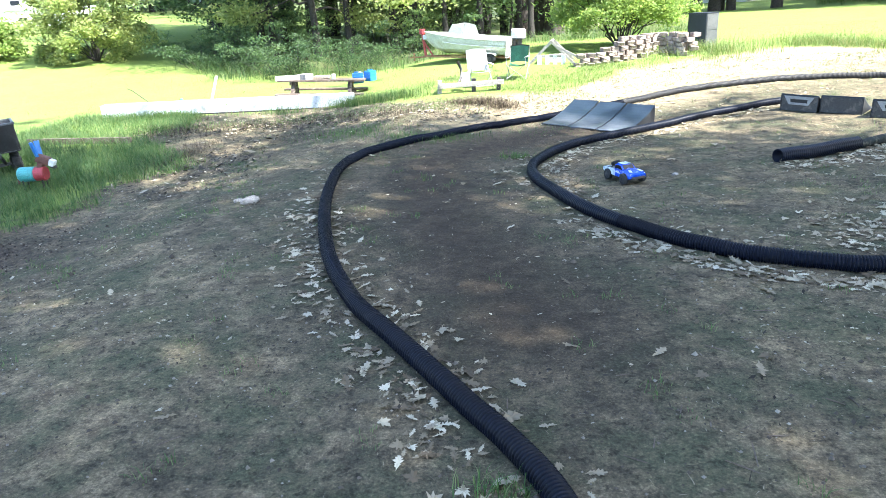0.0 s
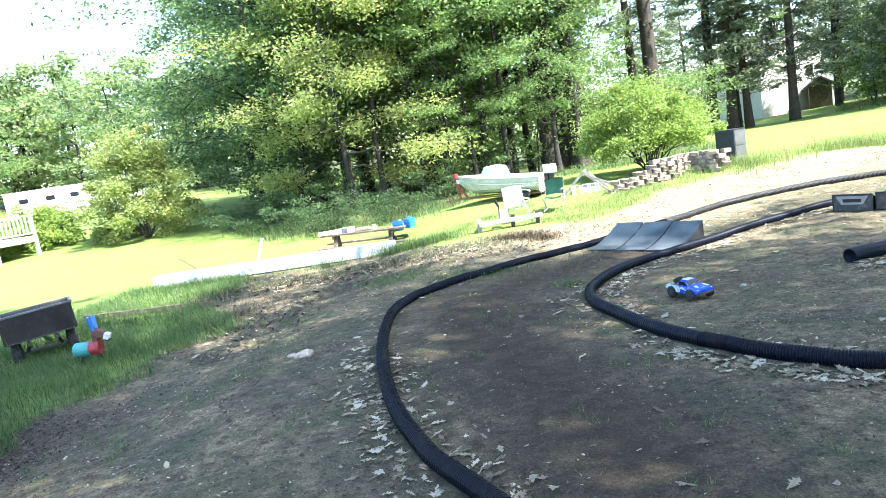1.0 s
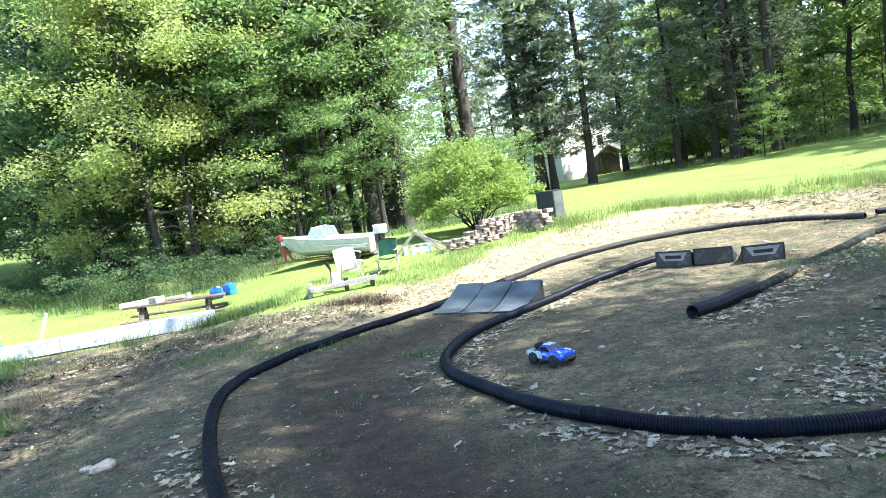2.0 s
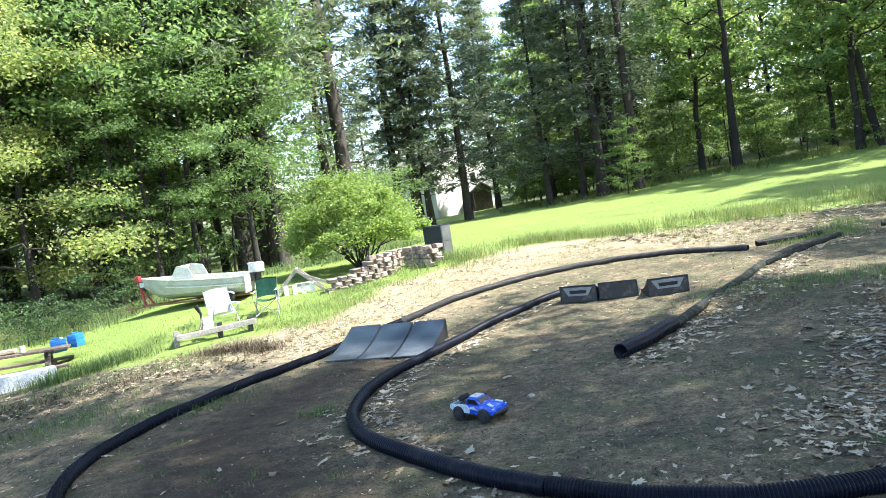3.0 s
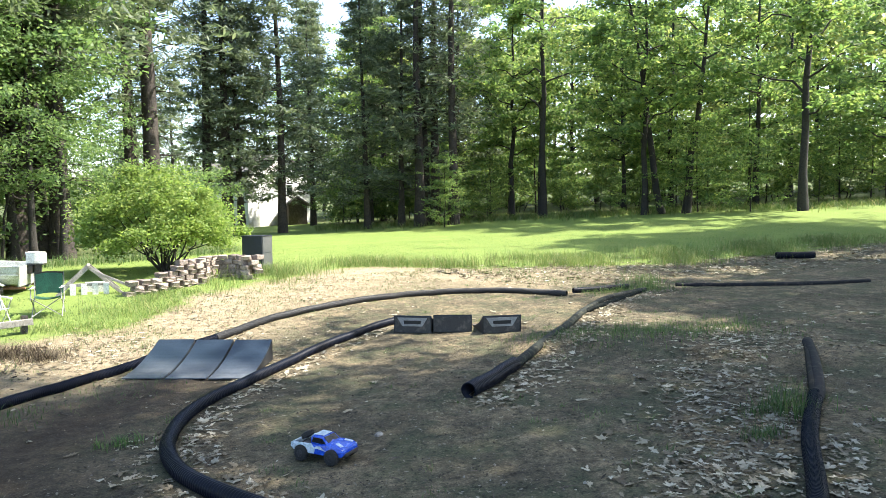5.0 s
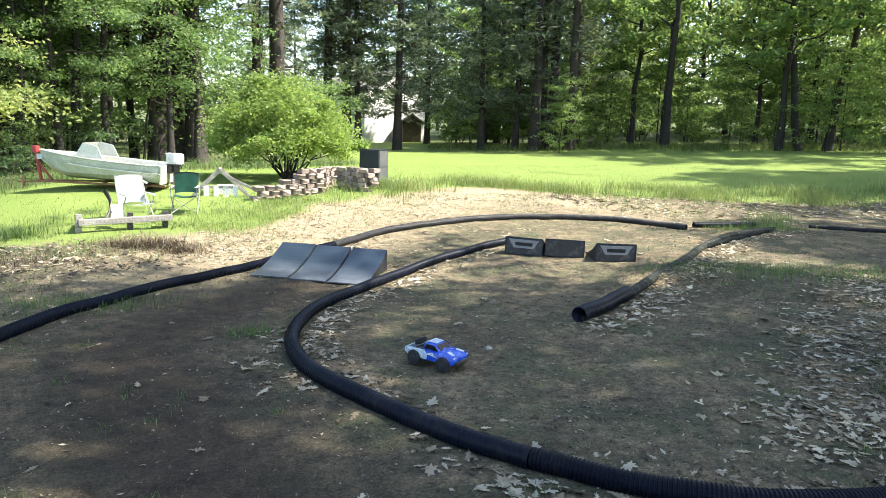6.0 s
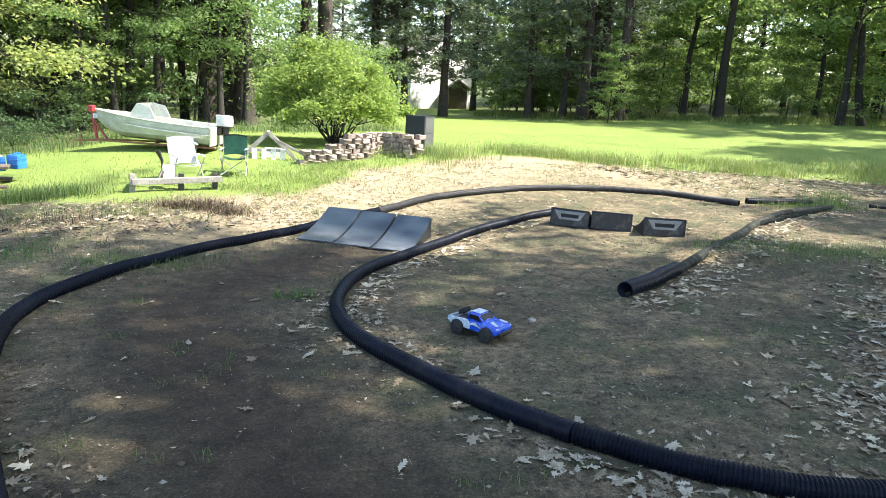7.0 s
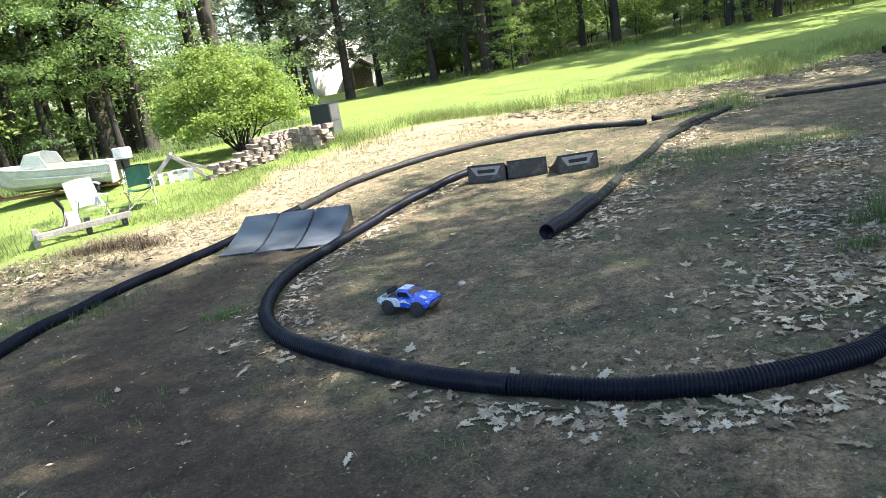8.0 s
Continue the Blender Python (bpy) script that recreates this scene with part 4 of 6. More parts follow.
def toy_truck(m):
    t = thing("toy_truck", m, "blue and white radio-controlled toy truck with a spare wheel", "toy truck")
    front = [shell_section(*a) for a in ((0.275, 0.1, 0.075, 0.105, 0.004), (0.262, 0.125, 0.06, 0.122, 0.006), (0.2, 0.136, 0.052, 0.138, 0.008), (0.12, 0.136, 0.052, 0.142, 0.008), (0.085, 0.134, 0.052, 0.142, 0.006), (-0.07, 0.134, 0.052, 0.138, 0.0))]
    part("bonnet_shell", loft(front), BODY_BLUE, t)
    cab = [shell_section(*a) for a in ((0.1, 0.104, 0.13, 0.14, 0.002), (0.035, 0.098, 0.13, 0.19, 0.005), (-0.03, 0.096, 0.13, 0.196, 0.005), (-0.085, 0.098, 0.13, 0.186, 0.004))]
    cabin = part("cabin", loft(cab), BODY_BLUE, t)
    for s in (-1, 1):
        bm = bmesh.new()
        prism(bm, [(0.08, 0.141), (0.034, 0.186), (-0.06, 0.187), (-0.076, 0.142)], s * 0.099, s * 0.1035)
        part("side_window", bm, GLASS_DARK, cabin)
    part("windscreen", loft([[(0.092, y, 0.148) for y in (-0.08, 0, 0.08)] + [(0.09, 0.08, 0.142), (0.09, -0.08, 0.142)], [(0.042, y * 0.95, 0.191) for y in (-0.08, 0, 0.08)] + [(0.04, 0.076, 0.185), (0.04, -0.076, 0.185)]]), GLASS_DARK, cabin)
    part("roof_flash", bx((-0.02, 0, 0.2015), (0.1, 0.12, 0.004), 0.001), BODY_WHITE, cabin, "white roof panel")
    for s in (-1, 1):
        bm = bmesh.new()
        prism(bm, [(-0.06, 0.135), (-0.285, 0.128), (-0.29, 0.09), (-0.25, 0.06), (-0.24, 0.085), (-0.2, 0.108), (-0.15, 0.1), (-0.13, 0.055), (-0.03, 0.055), (-0.02, 0.1)], s * 0.112, s * 0.139)
        bmesh.ops.bevel(bm, geom=list(bm.edges), offset=0.004, segments=2, affect="EDGES")
        part("bed_side", bm, BODY_WHITE, t)
        bm = bmesh.new()
        prism(bm, [(0.04, 0.128), (0.0, 0.124), (-0.05, 0.1), (0.02, 0.104), (0.1, 0.09)], s * 0.1365, s * 0.1395)
        part("side_flash", bm, BODY_WHITE, t)
        bm = bmesh.new()
        box(bm, (0.255, s * 0.09, 0.112), (0.02, 0.05, 0.016), 0.004)
        part("headlight", bm, BODY_WHITE, t)
        bm = bmesh.new()
        bar(bm, (0.17, s * 0.06, 0.151), (0.24, s * 0.085, 0.137), 0.035, 0.004)
        part("bonnet_flash", bm, BODY_WHITE, t)
    part("bed_floor", bx((-0.18, 0, 0.075), (0.2, 0.22, 0.012), 0.003), DARK_STEEL, t)
    part("tailgate", bx((-0.288, 0, 0.098), (0.012, 0.22, 0.05), 0.004), BODY_WHITE, t)
    bm = bmesh.new()
    for s in (-1, 1):
        sweep([(-0.09, s * 0.085, 0.17), (-0.15, s * 0.08, 0.15), (-0.24, s * 0.07, 0.09)], [0.005] * 3, 6, True, bm)
        sweep([(-0.1, s * 0.08, 0.08), (-0.1, s * 0.08, 0.165)], [0.005] * 2, 6, True, bm)
    sweep([(-0.1, -0.08, 0.15), (-0.1, 0.08, 0.15)], [0.005] * 2, 6, True, bm)
    sweep([(-0.16, -0.078, 0.14), (-0.16, 0.078, 0.14)], [0.005] * 2, 6, True, bm)
    part("roll_cage", bm, DARK_STEEL, t)
    sp = tread_wheel(t, (-0.2, 0, 0.165), 0.058, 0.024, "spare_wheel")
    sp.rotation_euler = (radians(62), 0, radians(90))
    part("chassis", bx((0, 0, 0.055), (0.48, 0.11, 0.03), 0.006), DARK_STEEL, t)
    part("front_bumper", bx((0.278, 0, 0.07), (0.022, 0.2, 0.03), 0.008), DARK_STEEL, t)
    part("rear_bumper", bx((-0.298, 0, 0.062), (0.018, 0.19, 0.026), 0.006), DARK_STEEL, t)
    for x in (0.165, -0.165):
        for s in (-1, 1):
            tread_wheel(t, (x, s * 0.14, 0.05), 0.067, 0.03)
    for ob in t.children:
        ob.location.z += 0.018
    return t


toy_truck(on_ground(1.47, 8.3, -58, 0.002)).scale = (0.84, 0.84, 0.86)


# ---- boat, trailer and chairs on the lawn ----
def boat(m):
    t = thing("motor_boat", m, "small pale aluminium motor boat resting on a trailer", "boat")
    L, n = 3.5, 15
    sec = []
    for i in range(n):
        s = i / (n - 1)
        b = 0.72 * max(0.02, 1 - max(0, (s - 0.35) / 0.65) ** 2.2)
        kz = 0.06 * s + 0.36 * max(0, (s - 0.72) / 0.28) ** 2.2
        gzz = 0.5 + 0.16 * s ** 1.6
        x = L * s
        half = [(b * 0.02, kz), (b * 0.75, kz + 0.1), (b * 0.93, kz + 0.24 * (1 - 0.4 * s)), (b, gzz - 0.12), (b, gzz)]
        inner = [(b * 0.93, gzz), (b * 0.86, kz + 0.2), (b * 0.03, kz + 0.14)]
        side = half + inner
        sec.append([(x + 0.12 * (z - kz) * s, -y, z) for y, z in side[::-1]] + [(x + 0.12 * (z - kz) * s, y, z) for y, z in side])
    bm = bmesh.new()
    rows = [[bm.verts.new(p) for p in s] for s in sec]
    k = len(rows[0])
    for a, b2 in zip(rows, rows[1:]):
        for q in range(k):
            if q == k - 1:
                continue
            bm.faces.new((a[q], a[q + 1], b2[q + 1], b2[q]))
    bmesh.ops.recalc_face_normals(bm, faces=bm.faces)
    part("hull", bm, ALU, t, smooth_faces=False)
    part("transom", bx((0.01, 0, 0.28), (0.04, 1.3, 0.44), 0.008), ALU, t)
    for s in (-1, 1):
        bm = sweep([(p[k // 2 + 4][0], s * (p[k // 2 + 4][1] + 0.005), p[k // 2 + 4][2]) for p in sec], [0.022] * n, 8)
        part("gunwale", bm, ALU, t)
        bm = sweep([(p[k // 2 + 3][0], s * (p[k // 2 + 3][1] + 0.004), p[k // 2 + 3][2] - 0.06) for p in sec[:11]], [0.014] * 11, 6)
        part("rub_strake", bm, WHITE_PAINT, t)
    glassy = pmat("hazed_windshield", (0.5, 0.53, 0.48), (0.62, 0.64, 0.58), 4, 40, 0.35, 0.1, 0.002)
    w = loft([[(2.35, y, 0.6) for y in (-0.55, -0.3, 0.3, 0.55)] + [(2.33, 0.5, 0.6), (2.33, -0.5, 0.6)], [(2.12, y * 0.85, 0.92) for y in (-0.55, -0.3, 0.3, 0.55)] + [(2.1, 0.44, 0.92), (2.1, -0.44, 0.92)]])
    part("windshield", w, glassy, t, "hazy upright windshield")
    for s in (-1, 1):
        bm = bmesh.new()
        prism(bm, [(2.35, 0.6), (2.12, 0.92), (1.75, 0.86), (1.6, 0.58)], s * 0.52, s * 0.545)
        part("side_screen", bm, glassy, t)
    part("bow_cover", loft([[(2.4, y, 0.6 + 0.05 * (1 - (y / 0.6) ** 2)) for y in (-0.55, -0.28, 0, 0.28, 0.55)], [(2.9, y * 0.75, 0.62 + 0.05 * (1 - (y / 0.6) ** 2)) for y in (-0.55, -0.28, 0, 0.28, 0.55)], [(3.4, y * 0.12, 0.66) for y in (-0.55, -0.28, 0, 0.28, 0.55)]]), ALU, t)
    for x in (0.7, 1.5):
        part("bench", bx((x, 0, 0.36), (0.25, 1.2, 0.03), 0.008), ALU, t)
    bars = bmesh.new()
    for q in range(6):
        box(bars, (2.75 + q * 0.08, -0.53 + q * 0.045, 0.5 + q * 0.012), (0.05, 0.008, 0.07), 0, Matrix.Rotation(radians(28), 4, "Z"))
    part("marking", bars, DARK_STEEL, t)
    return t


BOAT = on_ground(-0.5, 18.95, 164, 0.08, 0, -2.5)
boat(BOAT).scale = (0.72, 0.82, 0.87)


def outboard(m):
    t = thing("outboard_motor", m, "white outboard motor with a dark leg on the boat's stern", "boat motor")
    bm = loft([[(-0.05 + dx, -0.13, z), (0.13 + dx, -0.12, z), (0.13 + dx, 0.12, z), (-0.05 + dx, 0.13, z), (-0.22 + dx, 0.1, z), (-0.22 + dx, -0.1, z)] for z, dx in ((0.58, 0), (0.7, 0), (0.78, 0.0), (0.83, 0.02))])
    bmesh.ops.bevel(bm, geom=list(bm.edges), offset=0.012, segments=2, affect="EDGES")
    part("cowl", bm, WHITE_PAINT, t, "white engine cover")
    part("cowl_band", bx((-0.05, 0, 0.57), (0.32, 0.25, 0.03), 0.006), DARK_STEEL, t)
    part("leg", bx((-0.08, 0, 0.26), (0.14, 0.08, 0.6), 0.02), DARK_STEEL, t)
    part("clamp", bx((0.06, 0, 0.45), (0.12, 0.2, 0.18), 0.01), DARK_STEEL, t)
    part("skeg", bx((-0.1, 0, -0.05), (0.22, 0.05, 0.12), 0.015), DARK_STEEL, t)
    return t


outboard(BOAT @ pose(-0.1, 0, -0.06, 0, 0, 0)).scale = (0.9, 0.9, 0.9)


def trailer(m):
    t = thing("boat_trailer", m, "rusty boat trailer with a red winch post", "trailer")
    rust = pmat("rusty_frame", (0.2, 0.09, 0.04), (0.32, 0.17, 0.09), 6, 50, 0.8, 0.3, 0.002)
    for s in (-1, 1):
        bm = bmesh.new()
        bar(bm, (-0.1, s * 0.5, -0.05), (2.6, s * 0.3, -0.06), 0.05, 0.08, 0.006)
        bar(bm, (2.6, s * 0.3, -0.06), (3.7, s * 0.02, -0.08), 0.05, 0.08, 0.006)
        part("side_rail", bm, rust, t)
        tread_wheel(t, (0.6, s * 0.74, -0.08), 0.24, 0.07)
        bm = bmesh.new()
        prism(bm, [(0.32, 0.1), (0.4, 0.19), (0.6, 0.22), (0.8, 0.19), (0.88, 0.1), (0.85, 0.1), (0.78, 0.17), (0.6, 0.195), (0.42, 0.17), (0.35, 0.1)], s * 0.66, s * 0.83)
        part("mudguard", bm, WHITE_PAINT, t)
    part("axle", bx((0.6, 0, -0.08), (0.06, 1.34, 0.06), 0.006), rust, t)
    for x in (0.3, 1.7):
        part("cross_beam", bx((x, 0, -0.0), (0.06, 0.8, 0.06), 0.006), rust, t)
    bm = bmesh.new()
    bar(bm, (3.62, 0, -0.1), (3.74, 0, 1.2), 0.07, 0.07, 0.008)
    bar(bm, (3.3, 0, -0.06), (3.68, 0, 0.7), 0.05, 0.05, 0.006)
    box(bm, (3.74, 0, 1.22), (0.14, 0.2, 0.26), 0.02)
    part("winch_post", bm, RED, t, "red painted winch post")
    part("winch_strap", bx((3.62, 0.02, 0.92), (0.16, 0.06, 0.22), 0.02), WHITE_CLOTH, t)
    part("tongue", bar(bmesh.new(), (3.6, 0, -0.1), (4.3, 0, -0.16), 0.07, 0.07, 0.008), rust, t)
    part("jack", bar(bmesh.new(), (4.1, 0.06, -0.32), (4.1, 0.06, 0.1), 0.05, 0.05, 0.006), rust, t)
    return t


trailer(on_ground(-0.5, 18.95, 164, 0.12, 0, -1.0)).scale = (0.7, 0.82, 0.5)


def tube_part(name, pts, r, mat, parent, segs=7):
    return part(name, sweep(pts, [r] * len(pts), segs), mat, parent)


def sling(w, pts, sag, thick=0.006):
    """A cloth panel hung along pts (x, z), sagging across its width."""
    bm = bmesh.new()
    rows = []
    for x, z in pts:
        rows.append([bm.verts.new((x, w * (q / 6 - 0.5), z - sag * (1 - (2 * q / 6 - 1) ** 2))) for q in range(7)])
    for a, b in zip(rows, rows[1:]):
        for q in range(6):
            bm.faces.new((a[q], a[q + 1], b[q + 1], b[q]))
    bmesh.ops.solidify(bm, geom=list(bm.faces), thickness=thick)
    return bm


def lawn_chair(m):
    t = thing("lawn_chair", m, "white folding lawn chair standing in the grass", "chair", "chairs on the lawn")
    part("backrest", sling(0.56, [(-0.22, 0.36), (-0.3, 0.6), (-0.36, 0.78), (-0.4, 0.92)], -0.03, 0.02), WHITE_CLOTH, t)
    part("seat", sling(0.54, [(0.26, 0.4), (0.0, 0.37), (-0.22, 0.36)], 0.03, 0.015), WHITE_CLOTH, t)
    for s in (-1, 1):
        y = 0.28 * s
        tube_part("leg", [(0.26, y, 0.0), (-0.1, y, 0.38), (-0.22, y, 0.5)], 0.012, ALU, t)
        tube_part("leg", [(-0.3, y, 0.0), (0.1, y, 0.4), (0.24, y, 0.56)], 0.012, ALU, t)
        part("armrest", bx((0.0, y, 0.58), (0.48, 0.05, 0.025), 0.01), WHITE_PAINT, t)
        tube_part("back_post", [(-0.2, y, 0.34), (-0.42, y, 0.94)], 0.012, ALU, t)
    tube_part("cross_bar", [(0.26, -0.28, 0.02), (0.26, 0.28, 0.02)], 0.01, ALU, t)
    return t


lawn_chair(on_ground(-0.98, 15.75, 292)).scale = (0.8, 0.8, 0.8)


def camp_chair(m):
    t = thing("camp_chair", m, "green folding camp chair with a thin steel frame", "chair", "chairs on the lawn")
    part("backrest", sling(0.5, [(-0.24, 0.42), (-0.28, 0.6), (-0.32, 0.84)], -0.03), GREEN_CLOTH, t)
    part("back_edge", sling(0.54, [(-0.315, 0.8), (-0.325, 0.87)], -0.03, 0.012), TYRE, t)
    part("seat", sling(0.5, [(0.24, 0.42), (0.0, 0.38), (-0.24, 0.4)], 0.05), GREEN_CLOTH, t)
    for s in (-1, 1):
        y = 0.27 * s
        tube_part("leg", [(0.26, y, 0.0), (-0.26, y, 0.42)], 0.01, BIN_GREY, t)
        tube_part("leg", [(-0.28, y, 0.0), (0.26, y, 0.42)], 0.01, BIN_GREY, t)
        tube_part("back_post", [(-0.24, y, 0.3), (-0.33, y, 0.88)], 0.01, BIN_GREY, t)
        tube_part("front_post", [(0.26, y, 0.36), (0.26, y, 0.6)], 0.01, BIN_GREY, t)
        part("armrest", sling(0.07, [(0.27, 0.6), (0.0, 0.585), (-0.28, 0.6)], 0.012), WHITE_CLOTH, t).location = (0, y, 0)
    tube_part("cross_leg", [(0.26, -0.27, 0.02), (0.26, 0.27, 0.4)], 0.009, BIN_GREY, t)
    tube_part("cross_leg", [(0.265, 0.27, 0.02), (0.265, -0.27, 0.4)], 0.009, BIN_GREY, t)
    return t


camp_chair(on_ground(-0.21, 16.4, 262)).scale = (0.8, 0.8, 0.8)


def timber_frame(m):
    t = thing("garden_timbers", m, "low weathered timber rail on stub posts in the grass", "timber")
    part("rail", bar(bmesh.new(), (-0.85, 0, 0.17), (0.75, 0, 0.2), 0.1, 0.1, 0.012), GREY_WOOD, t)
    for x in (-0.85, 0.0, 0.62):
        part("post", bar(bmesh.new(), (x, 0.08, -0.02), (x + 0.02, 0.08, 0.3), 0.1, 0.1, 0.01), GREY_WOOD if x < 0 else DARK_STEEL, t)
    part("brace", sweep([(-0.42, 0.12, 0.14), (-0.3, 0.2, 0.3), (-0.28, 0.26, 0.5), (-0.36, 0.28, 0.68)], [0.025, 0.035, 0.03, 0.045], 8), DARK_STEEL, t)
    part("board", bar(bmesh.new(), (-0.2, 0.1, 0.16), (-0.16, 0.3, 0.42), 0.2, 0.025, 0.005), WHITE_PAINT, t)
    part("cross_rail", bar(bmesh.new(), (-0.85, 0, 0.14), (-0.75, 0.7, 0.12), 0.09, 0.08, 0.01), GREY_WOOD, t)
    return t


timber_frame(on_ground(-1.06, 15.15, 11)).scale = (0.85, 0.92, 0.92)


def a_frame(m):
    t = thing("wooden_rack", m, "small bleached wooden A-frame rack with slats", "rack")
    for y in (-0.3, 0.3):
        for s in (-1, 1):
            part("rafter", bar(bmesh.new(), (s * 0.62, y, 0.02), (0, y, 0.62), 0.04, 0.06, 0.006), GREY_WOOD, t)
    part("ridge", bar(bmesh.new(), (0, -0.34, 0.62), (0, 0.34, 0.62), 0.05, 0.05, 0.006), GREY_WOOD, t)
    for q in range(4):
        part("slat", bar(bmesh.new(), (-0.28 + q * 0.19, -0.33, 0.05), (-0.28 + q * 0.19, -0.33, 0.3), 0.03, 0.1, 0.005), WHITE_PAINT, t)
    part("tie", bar(bmesh.new(), (-0.36, -0.31, 0.28), (0.36, -0.31, 0.28), 0.03, 0.06, 0.006), GREY_WOOD, t)
    part("long_pole", bar(bmesh.new(), (0.1, -0.36, 0.52), (1.05, -0.42, 0.04), 0.035, 0.05, 0.006), GREY_WOOD, t)
    part("panel", bx((0.12, 0.1, 0.14), (0.4, 0.3, 0.28), 0.01), WHITE_PAINT, t)
    return t


a_frame(on_ground(0.52, 18.3, -4, -0.12))


def block_wall():
    """Rough retaining blocks stacked with gaps: a stepped wing, a recess and a short end wing."""
    t = thing("block_wall", Matrix(), "curved stepped stack of brown retaining-wall blocks", "wall")
    path = spline([(1.1, 17.55), (1.5, 17.72), (1.95, 17.95), (2.35, 18.2), (2.68, 18.42), (2.84, 18.8), (3.08, 19.08), (3.36, 19.05), (3.56, 18.8), (3.6, 18.5), (3.7, 18.42), (3.92, 18.5)], 0.02)
    total = (len(path) - 1) * 0.02
    meshes = []
    for q in range(5):
        r = np.random.default_rng(q)
        bm = bx((0, 0, 0), (0.2, 0.24, 0.098), 0.014)
        for v in bm.verts:
            v.co += Vector(r.normal(0, 0.0045, 3))
            if v.co.y > 0:
                v.co.x *= 0.72
            elif abs(v.co.x) > 0.08:
                v.co.y += 0.035
        me = bpy.data.meshes.new("block")
        bm.to_mesh(me)
        bm.free()
        me.materials.append(BLOCK)
        meshes.append(me)
    r = np.random.default_rng(3)
    zb = gz(2.5, 18.4) - 0.1
    for course in range(6):
        d = 0.125 * (course % 2) + 0.08
        while d < total:
            u = d / total
            high = 2.3 + 3.9 * float(smooth(0.12, 0.36, u)) if u < 0.4 else 6
            if course < high:
                i = min(len(path) - 2, int(d / 0.02))
                p, q = path[i], path[i + 1]
                ob = new("block", meshes[r.integers(5)])
                ob.parent = t
                ob.matrix_basis = pose(p[0] + r.normal(0, 0.012), p[1] + r.normal(0, 0.018), zb + 0.055 + 0.106 * course, r.normal(0, 1.2), r.normal(0, 1.2), math.degrees(math.atan2(q[1] - p[1], q[0] - p[0])) + r.normal(0, 6))
            d += 0.246 + r.uniform(0, 0.03)
    return t


block_wall()


def cabinet(m):
    t = thing("steel_cabinet", m, "dark blue-grey two-section cabinet standing in the grass", "cabinet")
    part("body", bx((0, 0.0, 0.39), (0.5, 0.42, 0.78), 0.012), CAB_PALE, t)
    part("front_panel", bx((0, -0.214, 0.39), (0.48, 0.016, 0.76), 0.005), CAB, t)
    part("upper_side", bx((0.254, 0, 0.58), (0.012, 0.4, 0.36), 0.004), CAB_PALE, t)
    part("lower_side", bx((0.254, 0, 0.2), (0.012, 0.4, 0.36), 0.004), CAB_PALE, t)
    part("top_rim", bx((0, 0, 0.785), (0.52, 0.45, 0.02), 0.006), CAB, t)
    return t


cabinet(on_ground(4.38, 20.2, -46)).scale = (1.13, 1.13, 1.08)


# ---- by the lawn's edge: boards, picnic table, cart ----
def white_boards():
    t = thing("white_board_edging", on_ground(-6.6, 14.95, 7), "long white painted boards on edge along the lawn", "edging")
    part("board", bx((-1.45, 0, 0.13), (2.88, 0.05, 0.3), 0.008), BOARD_PAINT, t)
    part("board", bx((1.45, 0.01, 0.15), (2.88, 0.05, 0.28), 0.008), BOARD_PAINT, t)
    part("top_cap", bx((0, 0.1, 0.285), (5.7, 0.16, 0.025), 0.006), BOARD_PAINT, t)
    # Dark strip stands in for the shade in the slit under the boards.
    part("slit_shade_strip", bx((0, 0.0, 0.0), (5.8, 0.08, 0.05), 0.006), DARK_STEEL, t)
    return t


white_boards()
tagged(part("edging_strip", bar(bmesh.new(), (-9.0, 11.75, gz(-9.0, 11.75) + 0.05), (-6.9, 11.8, gz(-6.9, 11.8) + 0.06), 0.05, 0.12, 0.006), TABLE_WOOD), "long dark timber strip lying in the grass", "timber")
tagged(part("leaning_post", bar(bmesh.new(), (-7.4, 15.64, gz(-7.4, 15.64) - 0.03), (-7.12, 15.69, gz(-7.4, 15.64) + 0.72), 0.07, 0.05, 0.006), WHITE_PAINT), "thin white post leaning in the lawn", "post")
tagged(part("thin_rod", sweep([(-9.2, 16.2, gz(-9.2, 16.2) + 0.0), (-9.75, 16.3, gz(-9.2, 16.2) + 0.36), (-9.9, 16.3, gz(-9.2, 16.2) + 0.42)], [0.012, 0.01, 0.008], 6), DARK_STEEL), "thin dark metal rod sticking out of the lawn", "rod")
cone = bmesh.new()
bmesh.ops.create_cone(cone, cap_ends=True, segments=14, radius1=0.14, radius2=0.02, depth=0.34)
tagged(part("garden_ornament", cone, TEAL), "small teal garden ornament beside the white boards", "ornament").location = (-7.75, 15.09, gz(-7.75, 15.09) + 0.16)


def picnic_table(m):
    t = thing("picnic_table", m, "old weathered wooden picnic table sagging at one end", "table")
    for q in range(5):
        part("plank", bx((0, -0.3 + q * 0.15, 0.7 - 0.004 * q), (1.9, 0.138, 0.04), 0.006), TABLE_WOOD, t)
    for s in (-1, 1):
        for q in range(2):
            part("bench_plank", bx((0, s * (0.62 + q * 0.15), 0.43), (1.9, 0.138, 0.04), 0.006), TABLE_WOOD, t)
        for x in (-0.62, 0.62):
            part("leg", bar(bmesh.new(), (x, s * 0.62, 0.0), (x, s * 0.16, 0.68), 0.09, 0.045, 0.006), TABLE_WOOD, t)
    for x in (-0.66, 0.66):
        part("cross_beam", bx((x, 0, 0.39), (0.045, 1.45, 0.09), 0.006), TABLE_WOOD, t)
        part("top_batten", bx((x, 0, 0.65), (0.045, 0.7, 0.09), 0.006), TABLE_WOOD, t)
    return t


